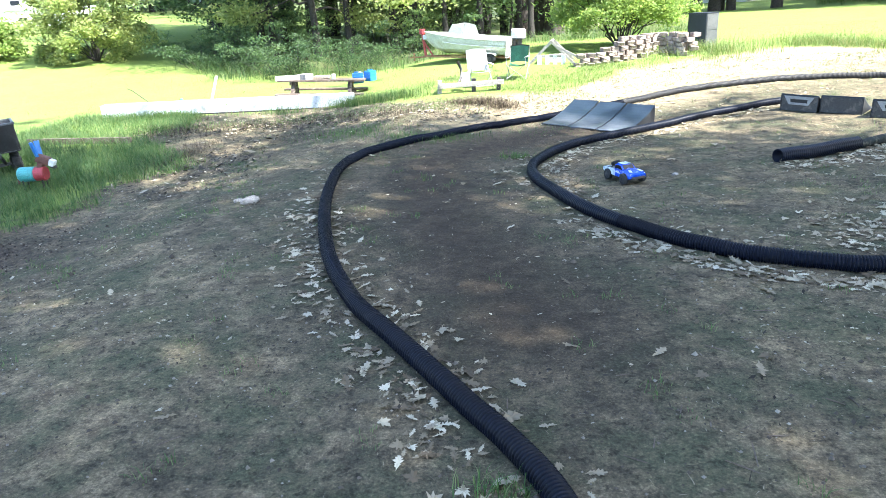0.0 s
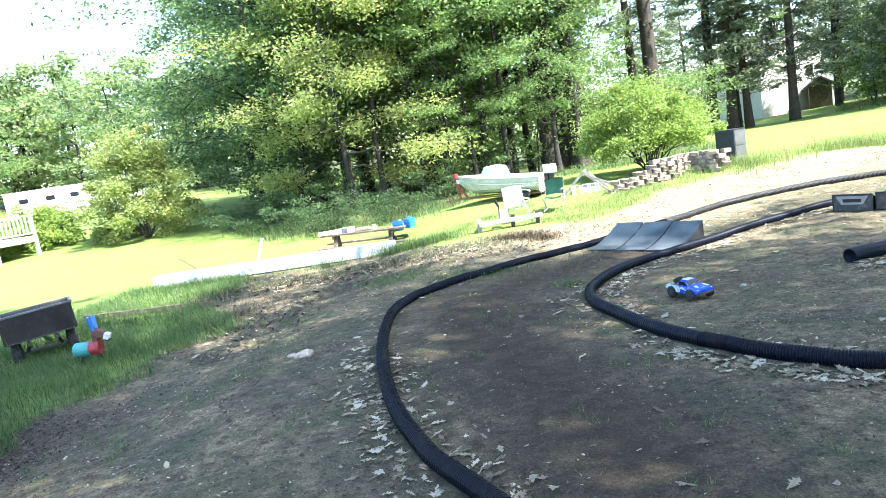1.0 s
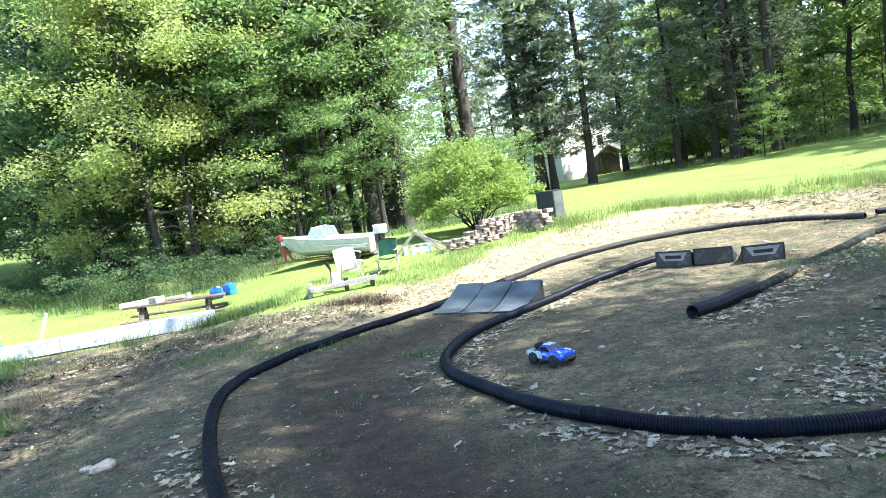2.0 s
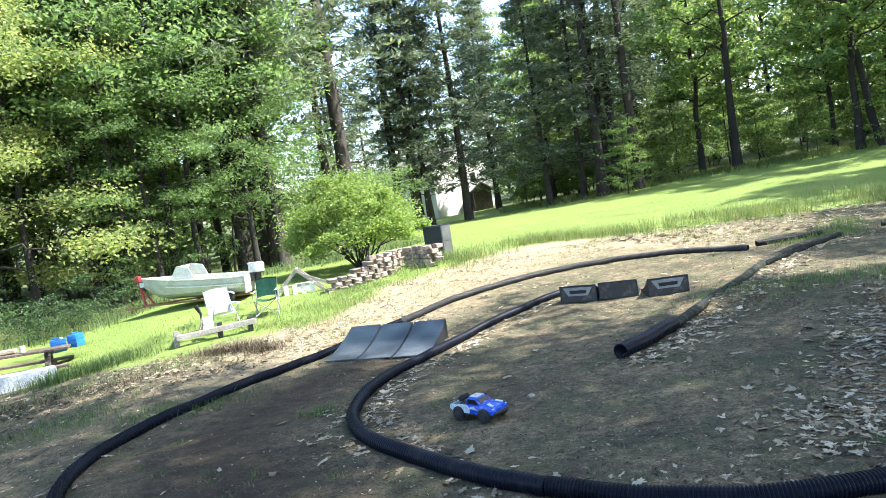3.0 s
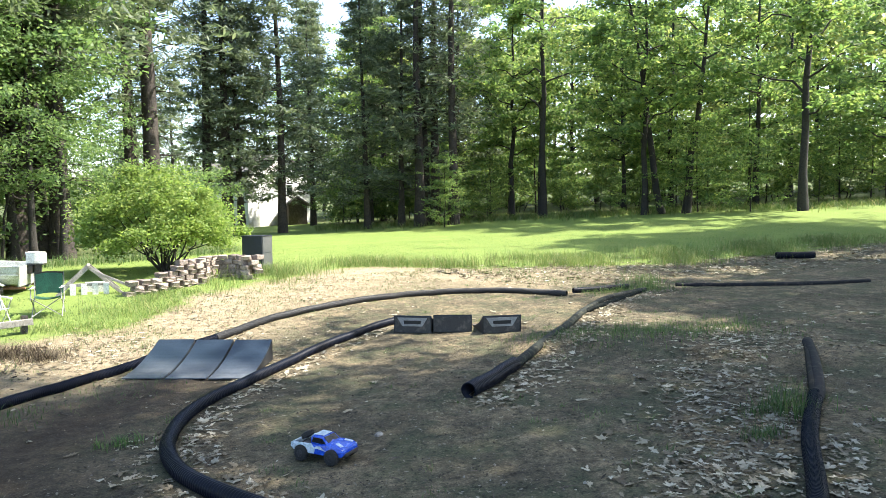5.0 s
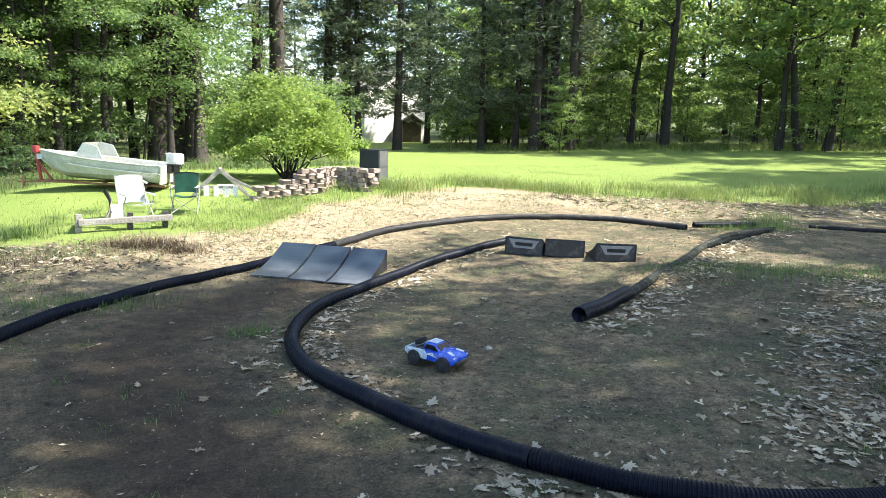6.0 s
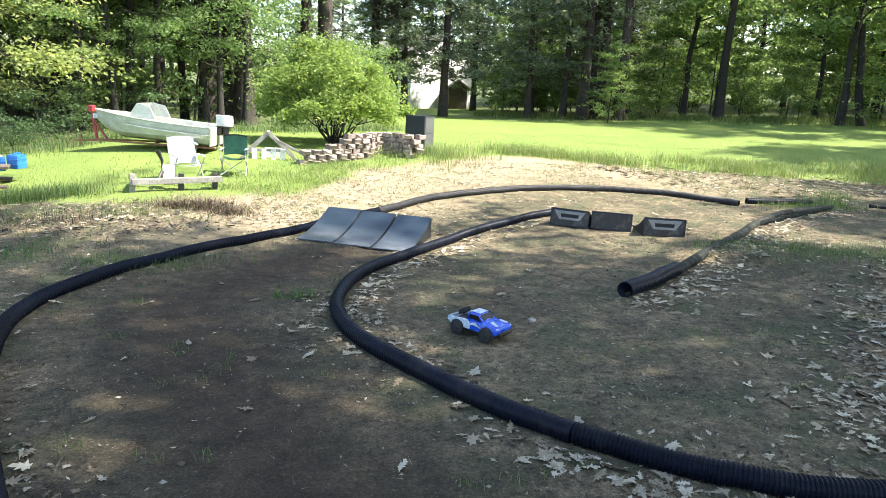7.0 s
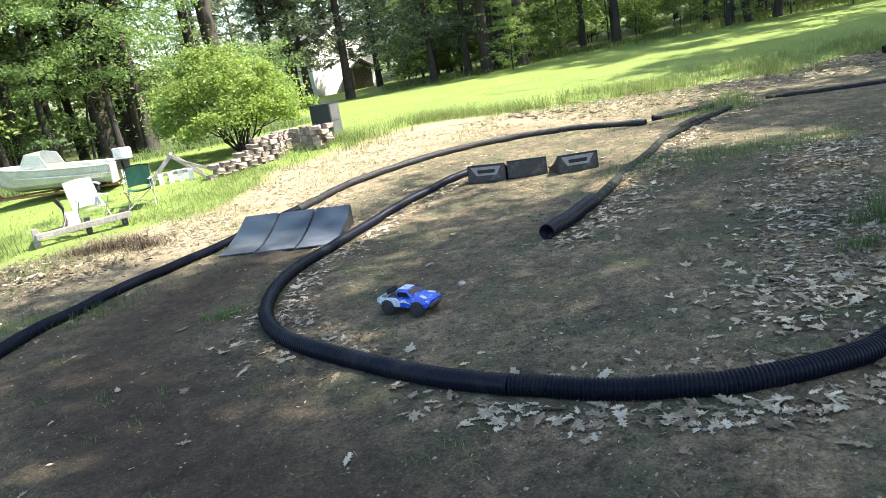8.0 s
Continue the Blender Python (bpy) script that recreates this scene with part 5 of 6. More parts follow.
picnic_table(on_ground(-4.75, 16.1, 10, -0.22, 0, 2.5)).scale = (1.05, 0.72, 1.0)


def jug(m, lid_col):
    t = thing("water_jug", m, "blue plastic water container on the picnic table", "container", "blue containers")
    bm = bx((0, 0, 0.14), (0.3, 0.22, 0.28), 0.04)
    for q in range(2):
        box(bm, (0, 0, 0.09 + q * 0.1), (0.315, 0.235, 0.02), 0.008)
    part("body", bm, BLUE, t)
    bm = disc_ring(bmesh.new(), (0, 0, 0), 0.04, 0.02, 0.006, 14)
    lid = part("lid", bm, lid_col, t)
    lid.matrix_basis = pose(0.07, 0, 0.29, 90)
    part("handle", bar(bmesh.new(), (-0.1, 0, 0.3), (0.02, 0, 0.3), 0.03, 0.03, 0.01), BLUE, t)
    return t


jug(on_ground(-4.0, 16.58, 20, 0.225), WHITE_PAINT).scale = (0.85, 0.85, 0.85)
jug(on_ground(-3.72, 16.66, 70, 0.215), BLUE).scale = (0.85, 0.85, 0.85)
for x, y, w, h, yaw, mat, lab in ((-5.5, 15.95, 0.55, 0.09, 20, WHITE_PAINT, "flat pale tray lying on the picnic table"), (-5.1, 16.05, 0.3, 0.13, -30, GREY_WOOD, "grey wooden crate on the picnic table"), (-4.75, 16.2, 0.36, 0.06, 5, OLD_WOOD, "short plank offcut on the picnic table")):
    tagged(part("table_clutter", bx((0, 0, 0), (w, 0.24, h), 0.012), mat), lab, "clutter", "things on the picnic table").matrix_world = on_ground(x, y, yaw, 0.515 + h / 2 - 0.02 - 0.044 * (x + 4.8))
part_can = thing("small_can", on_ground(-4.4, 16.0, 0, 0.475), "small pale can on the picnic table", "can")
bm = disc_ring(bmesh.new(), (0, 0, 0), 0.05, 0.06, 0.008, 14)
part("body", bm, ALU, part_can).matrix_basis = pose(0, 0, 0.06, 90)


def garden_cart(m):
    """A tow-behind dump cart with a sheet-steel tub."""
    t = thing("garden_cart", m, "black steel dump cart parked on the grass", "cart")
    w, d, h = 1.0, 1.1, 0.42
    th = 0.015
    z = 0.42
    part("tub_floor", bx((0, 0, z), (w, d, th), 0.003), CART_BLACK, t)
    for s in (-1, 1):
        part("tub_side", bx((s * w / 2, 0, z + h / 2), (th, d, h), 0.003, Matrix.Rotation(radians(s * 6), 4, "Y")), CART_BLACK, t)
        part("tub_end", bx((0, s * d / 2, z + h / 2), (w + 0.04, th, h), 0.003, Matrix.Rotation(radians(-s * 8), 4, "X")), CART_BLACK, t)
        part("rim_rail", bx((s * (w / 2 + 0.022), 0, z + h), (0.04, d + 0.1, 0.03), 0.006), CAB_PALE, t)
        part("end_rail", bx((0, s * (d / 2 + 0.03), z + h), (w + 0.08, 0.04, 0.03), 0.006), CAB_PALE, t)
        wheel = tread_wheel(t, (s * 0.4, -0.1, 0.2), 0.2, 0.07)
        wheel.rotation_euler = (0, 0, radians(90))
    part("axle", bx((0, -0.1, 0.2), (0.75, 0.05, 0.05), 0.006), CART_BLACK, t)
    for s in (-1, 1):
        part("frame_rail", bar(bmesh.new(), (s * 0.2, -0.5, 0.36), (s * 0.2, 0.5, 0.36), 0.05, 0.07, 0.006), CART_BLACK, t)
        part("stay", bar(bmesh.new(), (s * 0.25, -0.1, 0.2), (s * 0.2, -0.3, 0.36), 0.04, 0.04, 0.004), CART_BLACK, t)
    part("tongue", bar(bmesh.new(), (0, 0.5, 0.34), (0.1, 1.2, 0.12), 0.05, 0.05, 0.006), CART_BLACK, t)
    return t


garden_cart(on_ground(-7.74, 9.5, 44, -0.06, -3, -3)).scale = (0.92, 0.92, 0.95)


def donkey_ornament(m):
    """A garden figure from a drum, kept as one mesh."""
    bm = bmesh.new()
    mats = [TEAL, RED, BLUE, pmat("brown_paint", (0.09, 0.035, 0.025), (0.15, 0.06, 0.04), 8, 60, 0.6), WHITE_PAINT, DARK_STEEL]
    marks = [0]

    def close(idx):
        bm.faces.ensure_lookup_table()
        for f in bm.faces[marks[-1]:]:
            f.material_index = idx
        marks.append(len(bm.faces))

    disc_ring(bm, (-0.1, 0, 0.33), 0.13, 0.14, 0.015, 18, "X")
    close(0)
    disc_ring(bm, (0.13, 0, 0.33), 0.13, 0.09, 0.015, 18, "X")
    close(1)
    for x in (-0.18, 0.16):
        for y in (-0.07, 0.07):
            bar(bm, (x, y, 0.0), (x, y, 0.24), 0.025, 0.025)
    close(5)
    bar(bm, (0.14, 0, 0.42), (0.22, 0, 0.62), 0.1, 0.1, 0.02)
    bar(bm, (0.13, 0, 0.62), (0.34, 0, 0.53), 0.13, 0.15, 0.04)
    close(3)
    for s in (-1, 1):
        bar(bm, (0.17, s * 0.05, 0.64), (0.14, s * 0.09, 0.9), 0.085, 0.04, 0.012)
    close(2)
    bar(bm, (0.33, 0, 0.53), (0.42, 0, 0.49), 0.12, 0.12, 0.03)
    close(4)
    bar(bm, (0.34, 0, 0.45), (0.42, 0, 0.43), 0.09, 0.05, 0.015)
    close(5)
    bar(bm, (-0.3, 0, 0.16), (-0.25, 0, 0.4), 0.03, 0.03, 0.008)
    close(3)
    me = bpy.data.meshes.new("garden_figure")
    bm.to_mesh(me)
    bm.free()
    for q in mats:
        me.materials.append(q)
    ob = new("garden_figure", me)
    ob.matrix_world = m
    return tagged(ob, "painted metal donkey figure with a drum body and blue ears", "garden figure")


donkey_ornament(on_ground(-6.25, 8.66, 12, -0.03)).scale = (0.76, 0.76, 0.76)


def shrouded_post():
    t = thing("covered_grill", on_ground(-6.0, 5.85, 35), "dark red box on a stand half wrapped in white sheeting", "garden box")
    part("box", bx((-0.05, 0, 0.85), (0.5, 0.5, 0.6), 0.03), RED, t)
    part("band", bx((-0.05, 0, 1.02), (0.52, 0.52, 0.08), 0.01), DARK_STEEL, t)
    n = 36
    bm = bmesh.new()
    rows = []
    for z, r in ((0.62, 0.3), (0.5, 0.35), (0.25, 0.4), (0.0, 0.44)):
        rows.append([bm.verts.new((r * math.cos(2 * math.pi * k / n) * (1 + 0.09 * math.sin(7 * 2 * math.pi * k / n)), r * math.sin(2 * math.pi * k / n) * (1 + 0.09 * math.sin(7 * 2 * math.pi * k / n + 0.4)), z + 0.05 * math.sin(3 * 2 * math.pi * k / n) * (z > 0.1))) for k in range(n)])
    for a, b in zip(rows, rows[1:]):
        for k in range(n):
            bm.faces.new((a[k], a[(k + 1) % n], b[(k + 1) % n], b[k]))
    bmesh.ops.recalc_face_normals(bm, faces=bm.faces)
    part("sheeting", bm, WHITE_CLOTH, t, "crumpled white plastic sheeting", True)
    part("stand", bx((-0.05, 0, 0.29), (0.3, 0.3, 0.58), 0.02), DARK_STEEL, t)
    part("blue_bag", bx((0.28, 0.2, 0.7), (0.14, 0.14, 0.16), 0.05), BLUE, t)
    return t


shrouded_post()


# ---- buildings far off ----
def gable_house(m, w, d, h, roof_h, label, windows, clad=None):
    clad = clad or SIDING
    t = thing("house", m, label, "house")
    bm = bmesh.new()
    prism(bm, [(-w / 2, -0.3), (w / 2, -0.3), (w / 2, h), (0, h + roof_h), (-w / 2, h)], -d / 2, d / 2)
    wall = part("wall", bm, clad, t)
    for q in range(int(h / 0.25)):
        part("siding_board", bx((0, -d / 2 - 0.008, 0.12 + q * 0.25), (w, 0.016, 0.23)), clad, wall)
    for s in (-1, 1):
        bm = bmesh.new()
        bar(bm, (s * (w / 2 + 0.35), 0, h - 0.35 * roof_h / (w / 2) + 0.06), (0, 0, h + roof_h + 0.08), d + 0.6, 0.12, 0.01)
        part("roof_slope", bm, ROOF, t)
    for x, z, a, b in windows:
        win = part("window", bx((x, -d / 2 - 0.03, z), (a, 0.06, b), 0.01), WHITE_PAINT, t)
        part("pane", bx((x, -d / 2 - 0.062, z), (a - 0.14, 0.012, b - 0.14)), GLASS_DARK, win)
    return t


gable_house(on_ground(15.9, 61.1, 30), 7.6, 6, 4.3, 1.6, "white house with pale siding beyond the trees", ((1.0, 3.0, 0.8, 1.0),))
gable_house(on_ground(18.5, 57.8, -14), 1.5, 2, 1.7, 0.5, "small brown shed beside the white house", (), TABLE_WOOD)


def mobile_home(m):
    t = thing("mobile_home", m, "long white mobile home at the far side of the lawn", "house")
    part("wall", bx((0, 0, 1.7), (9, 3.2, 2.6), 0.05), SIDING, t)
    part("roof", bx((0, 0, 3.05), (9.3, 3.5, 0.12), 0.04), WHITE_PAINT, t)
    part("skirting", bx((0, 0, 0.2), (8.9, 3.1, 0.45), 0.02), WHITE_PAINT, t)
    for x in (-2.6, 0.2, 2.8):
        w = part("window", bx((x, -1.61, 1.95), (1.1, 0.06, 0.7), 0.01), WHITE_PAINT, t)
        part("pane", bx((x, -1.645, 1.95), (0.95, 0.012, 0.55)), GLASS_DARK, w)
    return t


home = mobile_home(on_ground(-40.8, 46.5, 42, 0.2))
home.scale = (0.65, 0.65, 0.65)
copy_thing(home, on_ground(-36.5, 47.5, 30, -0.8))


def deck(m):
    t = thing("timber_deck", m, "raised timber deck with white railings above the lawn", "deck")
    part("floor_boards", bx((0, 0, 1.0), (6.5, 3, 0.12), 0.01), GREY_WOOD, t)
    part("fascia", bx((0, -1.52, 0.92), (6.5, 0.05, 0.25), 0.006), WHITE_PAINT, t)
    for q in range(5):
        x = -3.2 + q * 1.6
        part("post", bx((x, -1.45, 0.4), (0.13, 0.13, 1.2), 0.01), WHITE_PAINT, t)
        part("rail_post", bx((x, -1.45, 1.5), (0.1, 0.1, 1.0), 0.01), WHITE_PAINT, t)
    part("top_rail", bx((0, -1.45, 1.97), (6.6, 0.12, 0.06), 0.01), WHITE_PAINT, t)
    part("bottom_rail", bx((0, -1.45, 1.18), (6.5, 0.06, 0.06), 0.008), WHITE_PAINT, t)
    for q in range(40):
        part("baluster", bx((-3.12 + q * 0.16, -1.45, 1.57), (0.05, 0.04, 0.76)), WHITE_PAINT, t)
    return t


deck(on_ground(-21.8, 19.9, 72, -0.05)).scale = (0.9, 0.9, 0.84)


def white_bench(m):
    t = thing("garden_bench", m, "low white painted bench on the sunny lawn", "bench")
    for q in range(2):
        part("plank", bx((0, -0.09 + 0.18 * q, 0.42), (2.6, 0.16, 0.05), 0.006), WHITE_PAINT, t)
    for x in (-1.1, 1.1):
        part("leg", bx((x, 0, 0.2), (0.06, 0.32, 0.4), 0.006), WHITE_PAINT, t)
    return t


white_bench(on_ground(-18.2, 16.7, 148))


# ---- brush and logs at the wood's edge ----
def log_pile(m):
    t = thing("brush_pile", m, "low pile of brown logs and brush at the wood's edge", "log pile")
    r = np.random.default_rng(4)
    for q in range(14):
        a = r.uniform(-0.6, 0.6)
        c = Vector((r.normal(0, 0.9), r.normal(0, 0.3), 0.12 + 0.3 * r.random() * (q > 5)))
        d = Vector((math.cos(a), math.sin(a), r.normal(0, 0.12))) * r.uniform(0.5, 1.1)
        part("log", sweep([c - d, c, c + d], [0.09, 0.1, 0.08], 8), BARK if q % 2 else TWIG, t)
    return t


log_pile(on_ground(24.3, 42.5, 10))


# ---- grass, leaves and litter ----
def blades(name, xy, height, width, rng, lean=0.35):
    """Curved grass blades, three triangles each."""
    n = len(xy)
    z = ground_z(xy[:, 0], xy[:, 1])
    az = rng.uniform(0, 2 * math.pi, n)
    h = height * rng.uniform(0.5, 1.3, n)
    wv = np.column_stack([np.cos(az), np.sin(az), np.zeros(n)]) * (width * rng.uniform(0.6, 1.4, n))[:, None]
    bend = np.column_stack([-np.sin(az), np.cos(az), np.zeros(n)]) * (lean * h * rng.uniform(0.1, 1.6, n))[:, None]
    p = np.column_stack([xy, z - 0.01])
    up = np.column_stack([np.zeros(n), np.zeros(n), h])
    v = np.stack([p - wv, p + wv, p + up * 0.55 + bend * 0.3 - wv * 0.7, p + up * 0.55 + bend * 0.3 + wv * 0.7, p + up * 0.93 + bend], 1).reshape(-1, 3)
    i = np.arange(n)[:, None] * 5
    f = np.concatenate([i + [[0, 1, 3]], i + [[0, 3, 2]], i + [[2, 3, 4]]], 0)
    return mesh_np(name, v, f)


def scatter(rng, n, x0, x1, y0, y1, keep):
    """n points in a rectangle, thinned by a chance at each place."""
    p = np.column_stack([rng.uniform(x0, x1, n), rng.uniform(y0, y1, n)])
    return p[rng.random(n) < keep(p[:, 0], p[:, 1])]


def stuff(name, me, mat, label, category):
    me.materials.append(mat)
    return tagged(new(name, me), label, category, kind="stuff")


MEADOW = leaf_mat("meadow_blade", [(0, (0.1, 0.17, 0.05)), (0.65, (0.15, 0.21, 0.068)), (0.88, (0.25, 0.26, 0.12)), (1, (0.42, 0.37, 0.24))], 0.4)
rng = np.random.default_rng(77)
tall = scatter(rng, 300000, -4, 24, 11, 23, lambda x, y: np.exp(-((lawn_edge(x, y) - 0.8) / 0.75) ** 2) * (0.2 + 1.1 * (wobble(x * 2, y * 2) > 0.1)) * (1 - 0.6 * smooth(0.5, -1.5, x)))
stuff("tall_grass", blades("tall_grass", tall[tall[:, 0] > 2.6], 0.27, 0.0035, rng, 0.8), MEADOW, "strip of tall unmown grass along the lawn's edge", "grass")
stuff("tall_grass", blades("tall_grass", tall[tall[:, 0] <= 2.6], 0.13, 0.003, rng, 1.2), MEADOW, "ragged grass by the chairs and the boat", "grass")
leftp = scatter(rng, 100000, -10, -3.6, 3, 14.6, lambda x, y: smooth(0.03, 0.45, grassness(x, y)) * (0.5 + 0.65 * (wobble(x * 2, y * 2) > 0)))
stuff("rough_grass", blades("rough_grass", leftp, 0.16, 0.004, rng, 0.8), GRASS, "rough green grass beside the track", "grass")
by_boards = np.concatenate([np.column_stack([rng.normal(x, 0.35, n), rng.normal(y, 0.12, n)]) for x, y, n in ((-3.5, 14.9, 900), (-2.9, 15.1, 700), (-7.6, 14.3, 900), (-8.4, 14.0, 700), (-5.2, 14.75, 250))])
stuff("tall_grass", blades("tall_grass", by_boards, 0.22, 0.004, rng, 0.5), GRASS, "tufts of tall grass at the ends of the white boards", "grass")
sprout = scatter(rng, 70000, -1, 12, 11, 18, lambda x, y: smooth(-4.0, -0.5, lawn_edge(x, y)) * (0.12 + 0.88 * (wobble(x * 2.3, y * 2.6) > 0.1)) * 0.8)
stuff("young_grass", blades("young_grass", sprout, 0.05, 0.003, rng, 1.3), GRASS, "thin young grass on the dry earth", "grass")
edge = scatter(rng, 50000, -17, 6, 19, 33, lambda x, y: np.exp(-((y - wood_edge(x) - 0.2) / 0.7) ** 2))
stuff("wood_edge_grass", blades("wood_edge_grass", edge, 0.36, 0.006, rng, 0.8), GRASS, "long grass and weeds along the wood's edge", "grass")
rim_az = radians(20) + rng.random(14000) * radians(52)
rim_d = rng.normal(45.2, 2.0, 14000) + 0.8 * np.sin(23 * rim_az)
rim = np.column_stack([np.sin(rim_az) * rim_d, 3 + np.cos(rim_az) * rim_d])
# MEADOW's brighter blades carry the sun on these far weeds in their colour.
stuff("wood_edge_grass", blades("wood_edge_grass", rim, 0.34, 0.014, rng, 1.1), MEADOW, "weeds and long grass under the far trees", "grass")
lawn = scatter(rng, 36000, -14, 26, 12, 28, lambda x, y: (grassness(x, y) > 0.85) * 0.8)
stuff("lawn_grass", blades("lawn_grass", lawn, 0.035, 0.008, rng, 0.9), GRASS, "short mown lawn grass", "grass")
roots = scatter(rng, 4200, -4.5, 12, 3, 16, lambda x, y: (1 - grassness(x, y)) * (wobble(x * 3.1 + 5, y * 2.9) > 0.2) * (0.3 + 0.35 * (x < -1.4)))
tufts = np.repeat(roots, 16, 0) + rng.normal(0, 0.035, (len(roots) * 16, 2))
stuff("grass_tufts", blades("grass_tufts", tufts, 0.055, 0.0022, rng, 0.8), GRASS, "sparse grass tufts on the bare earth", "grass")
strip = [np.column_stack([rng.normal(x, s, n), rng.normal(y, s * 0.6, n)]) for x, y, s, n in ((-3.0, 13.6, 0.5, 500), (-4.6, 13.7, 0.5, 500), (-6.0, 13.3, 0.5, 500), (-1.6, 13.6, 0.4, 400), (6.6, 9.95, 0.55, 900), (7.8, 9.5, 0.6, 900), (5.7, 10.5, 0.4, 400), (5.0, 6.95, 0.13, 260), (4.4, 6.6, 0.1, 160), (10.2, 13.0, 0.4, 900), (9.4, 13.3, 0.3, 400), (0.2, 9.6, 0.12, 160), (-1.5, 10.9, 0.3, 400), (-0.9, 11.0, 0.35, 400), (-2.6, 11.5, 0.5, 700), (0.55, 3.05, 0.08, 120))]
weedy = np.concatenate([np.column_stack([rng.normal(x, 0.02 * x, n), rng.normal(y, 0.02 * x, n)]) for x, y, n in ((10.6, 13.35, 170), (11.3, 13.9, 150), (9.9, 13.1, 80), (5.05, 6.75, 70), (5.3, 6.95, 60))])
stuff("grass_patch", blades("grass_patch", weedy, 0.24, 0.004, rng, 0.6), GRASS, "tufts of taller weeds by the pipes", "grass")
stuff("grass_patch", blades("grass_patch", np.concatenate(strip), 0.1, 0.003, rng, 0.7), GRASS, "small patches of green grass beside the pipes", "grass")
DEAD_WEED = leaf_mat("dead_weed", [(0, (0.022, 0.016, 0.011)), (0.6, (0.075, 0.057, 0.04)), (1, (0.2, 0.165, 0.12))], 0.05, 0.85)
STRAW = leaf_mat("dry_thatch", [(0, (0.04, 0.032, 0.025)), (0.5, (0.11, 0.09, 0.068)), (1, (0.32, 0.28, 0.22))], 0.05, 0.85)
def off_lane(x, y):
    return 1 - 0.85 * near_line(LANE, np.column_stack([x, y]), 0.85)[0]


weed_xy = np.concatenate([np.column_stack([rng.normal(x, sx, n), rng.normal(y, sy, n)]) for x, y, sx, sy, n in ((-0.85, 14.1, 0.34, 0.14, 1500), (-0.35, 13.75, 0.2, 0.12, 500), (-2.4, 13.1, 0.4, 0.2, 300), (-3.6, 13.4, 0.5, 0.2, 300), (-5.2, 13.2, 0.7, 0.25, 500), (-6.5, 12.6, 0.5, 0.35, 500), (-5.2, 10.6, 0.18, 0.6, 600))])
stuff("dry_weeds", blades("dry_weeds", weed_xy, 0.14, 0.003, rng, 1.5), DEAD_WEED, "clumps of dead brown weeds on the bank", "weeds")
thatch = scatter(rng, 60000, -4.5, 10, 2, 15, lambda x, y: (1 - grassness(x, y)) * np.clip(1.25 - (y - 3) / 13, 0.2, 1) * (0.25 + 0.75 * (wobble(x * 2.2 + 1, y * 2.5) > -0.1)) * 0.6 * off_lane(x, y))
stuff("dry_thatch", blades("dry_thatch", thatch, 0.02, 0.0025, rng, 2.2), STRAW, "bits of dry straw and thatch on the earth", "straw")


def leaf_shape(rng, oak):
    """The outline of a dry leaf with rounded oak or pointed maple lobes."""
    if oak:
        half = [(0.03, -0.9), (0.05, -0.62), (0.2, -0.5), (0.1, -0.36), (0.34, -0.2), (0.14, -0.02), (0.44, 0.2), (0.17, 0.34), (0.34, 0.58), (0.13, 0.62), (0.16, 0.84)]
    else:
        half = [(0.02, -0.8), (0.05, -0.42), (0.4, -0.5), (0.36, -0.28), (0.78, -0.12), (0.46, 0.04), (0.66, 0.42), (0.26, 0.3), (0.24, 0.6)]
    right = [(x * rng.uniform(0.8, 1.15), y * rng.uniform(0.94, 1.06)) for x, y in half]
    left = [(-x * rng.uniform(0.8, 1.15), y * rng.uniform(0.94, 1.06)) for x, y in half[::-1]]
    return np.array(right + [(0, 0.95)] + left)


def dead_leaves(name, xy, size, rng, lift=0.008):
    vs, fs = [], []
    shapes = [leaf_shape(rng, k % 3 != 2) for k in range(9)]
    z = ground_z(xy[:, 0], xy[:, 1])
    for (x, y), zz in zip(xy, z):
        o = shapes[rng.integers(9)]
        s = size * rng.uniform(0.55, 1.3)
        a = rng.uniform(0, 6.28)
        tx, ty, cu = rng.normal(0, 0.13), rng.normal(0, 0.13), rng.uniform(-0.15, 0.45)
        u = np.column_stack([o[:, 0] * math.cos(a) - o[:, 1] * math.sin(a), o[:, 0] * math.sin(a) + o[:, 1] * math.cos(a)]) * s * 0.5
        hz = zz + lift + u[:, 0] * tx + u[:, 1] * ty + cu * (o[:, 0] ** 2) * s * 0.5 + rng.normal(0, 0.03 * s, len(u)) + abs(tx) * s * 0.3
        b = len(vs)
        vs.append((x, y, zz + lift + abs(tx) * s * 0.3))
        vs += np.column_stack([u[:, 0] + x, u[:, 1] + y, hz]).tolist()
        k = len(o)
        fs += [(b, b + 1 + q, b + 1 + (q + 1) % k) for q in range(k)]
    return mesh_np(name, vs, fs)


cand = scatter(rng, 90000, -4, 11, 2, 15.5, lambda x, y: (1 - grassness(x, y)))
w1, d1 = near_line(OUTER, cand, 0.24)
w2, d2 = near_line(INNER, cand, 0.24)
w3, d3 = near_line([(3.22, 8.95), (4.3, 9.63), (6.3, 10.95), (8.1, 12.2), (10.1, 12.9)], cand - np.array([0.2, -0.22]), 0.26)
aim = np.array([3.0, 8.9]) - cand
aim /= np.linalg.norm(aim, axis=1)[:, None]
w5 = near_line(INNER, cand - 0.24 * aim, 0.15)[0] * smooth(7.0, 8.6, cand[:, 1])
w6 = near_line(OUTER[:16], cand + np.array([0.2, 0.05]), 0.2)[0] * smooth(4.0, 5.2, cand[:, 1])
w7 = near_line([(1.12, 6.4), (1.7, 5.78), (2.3, 5.42), (2.95, 5.33), (3.7, 5.58), (4.6, 6.12)], cand, 0.13)[0]
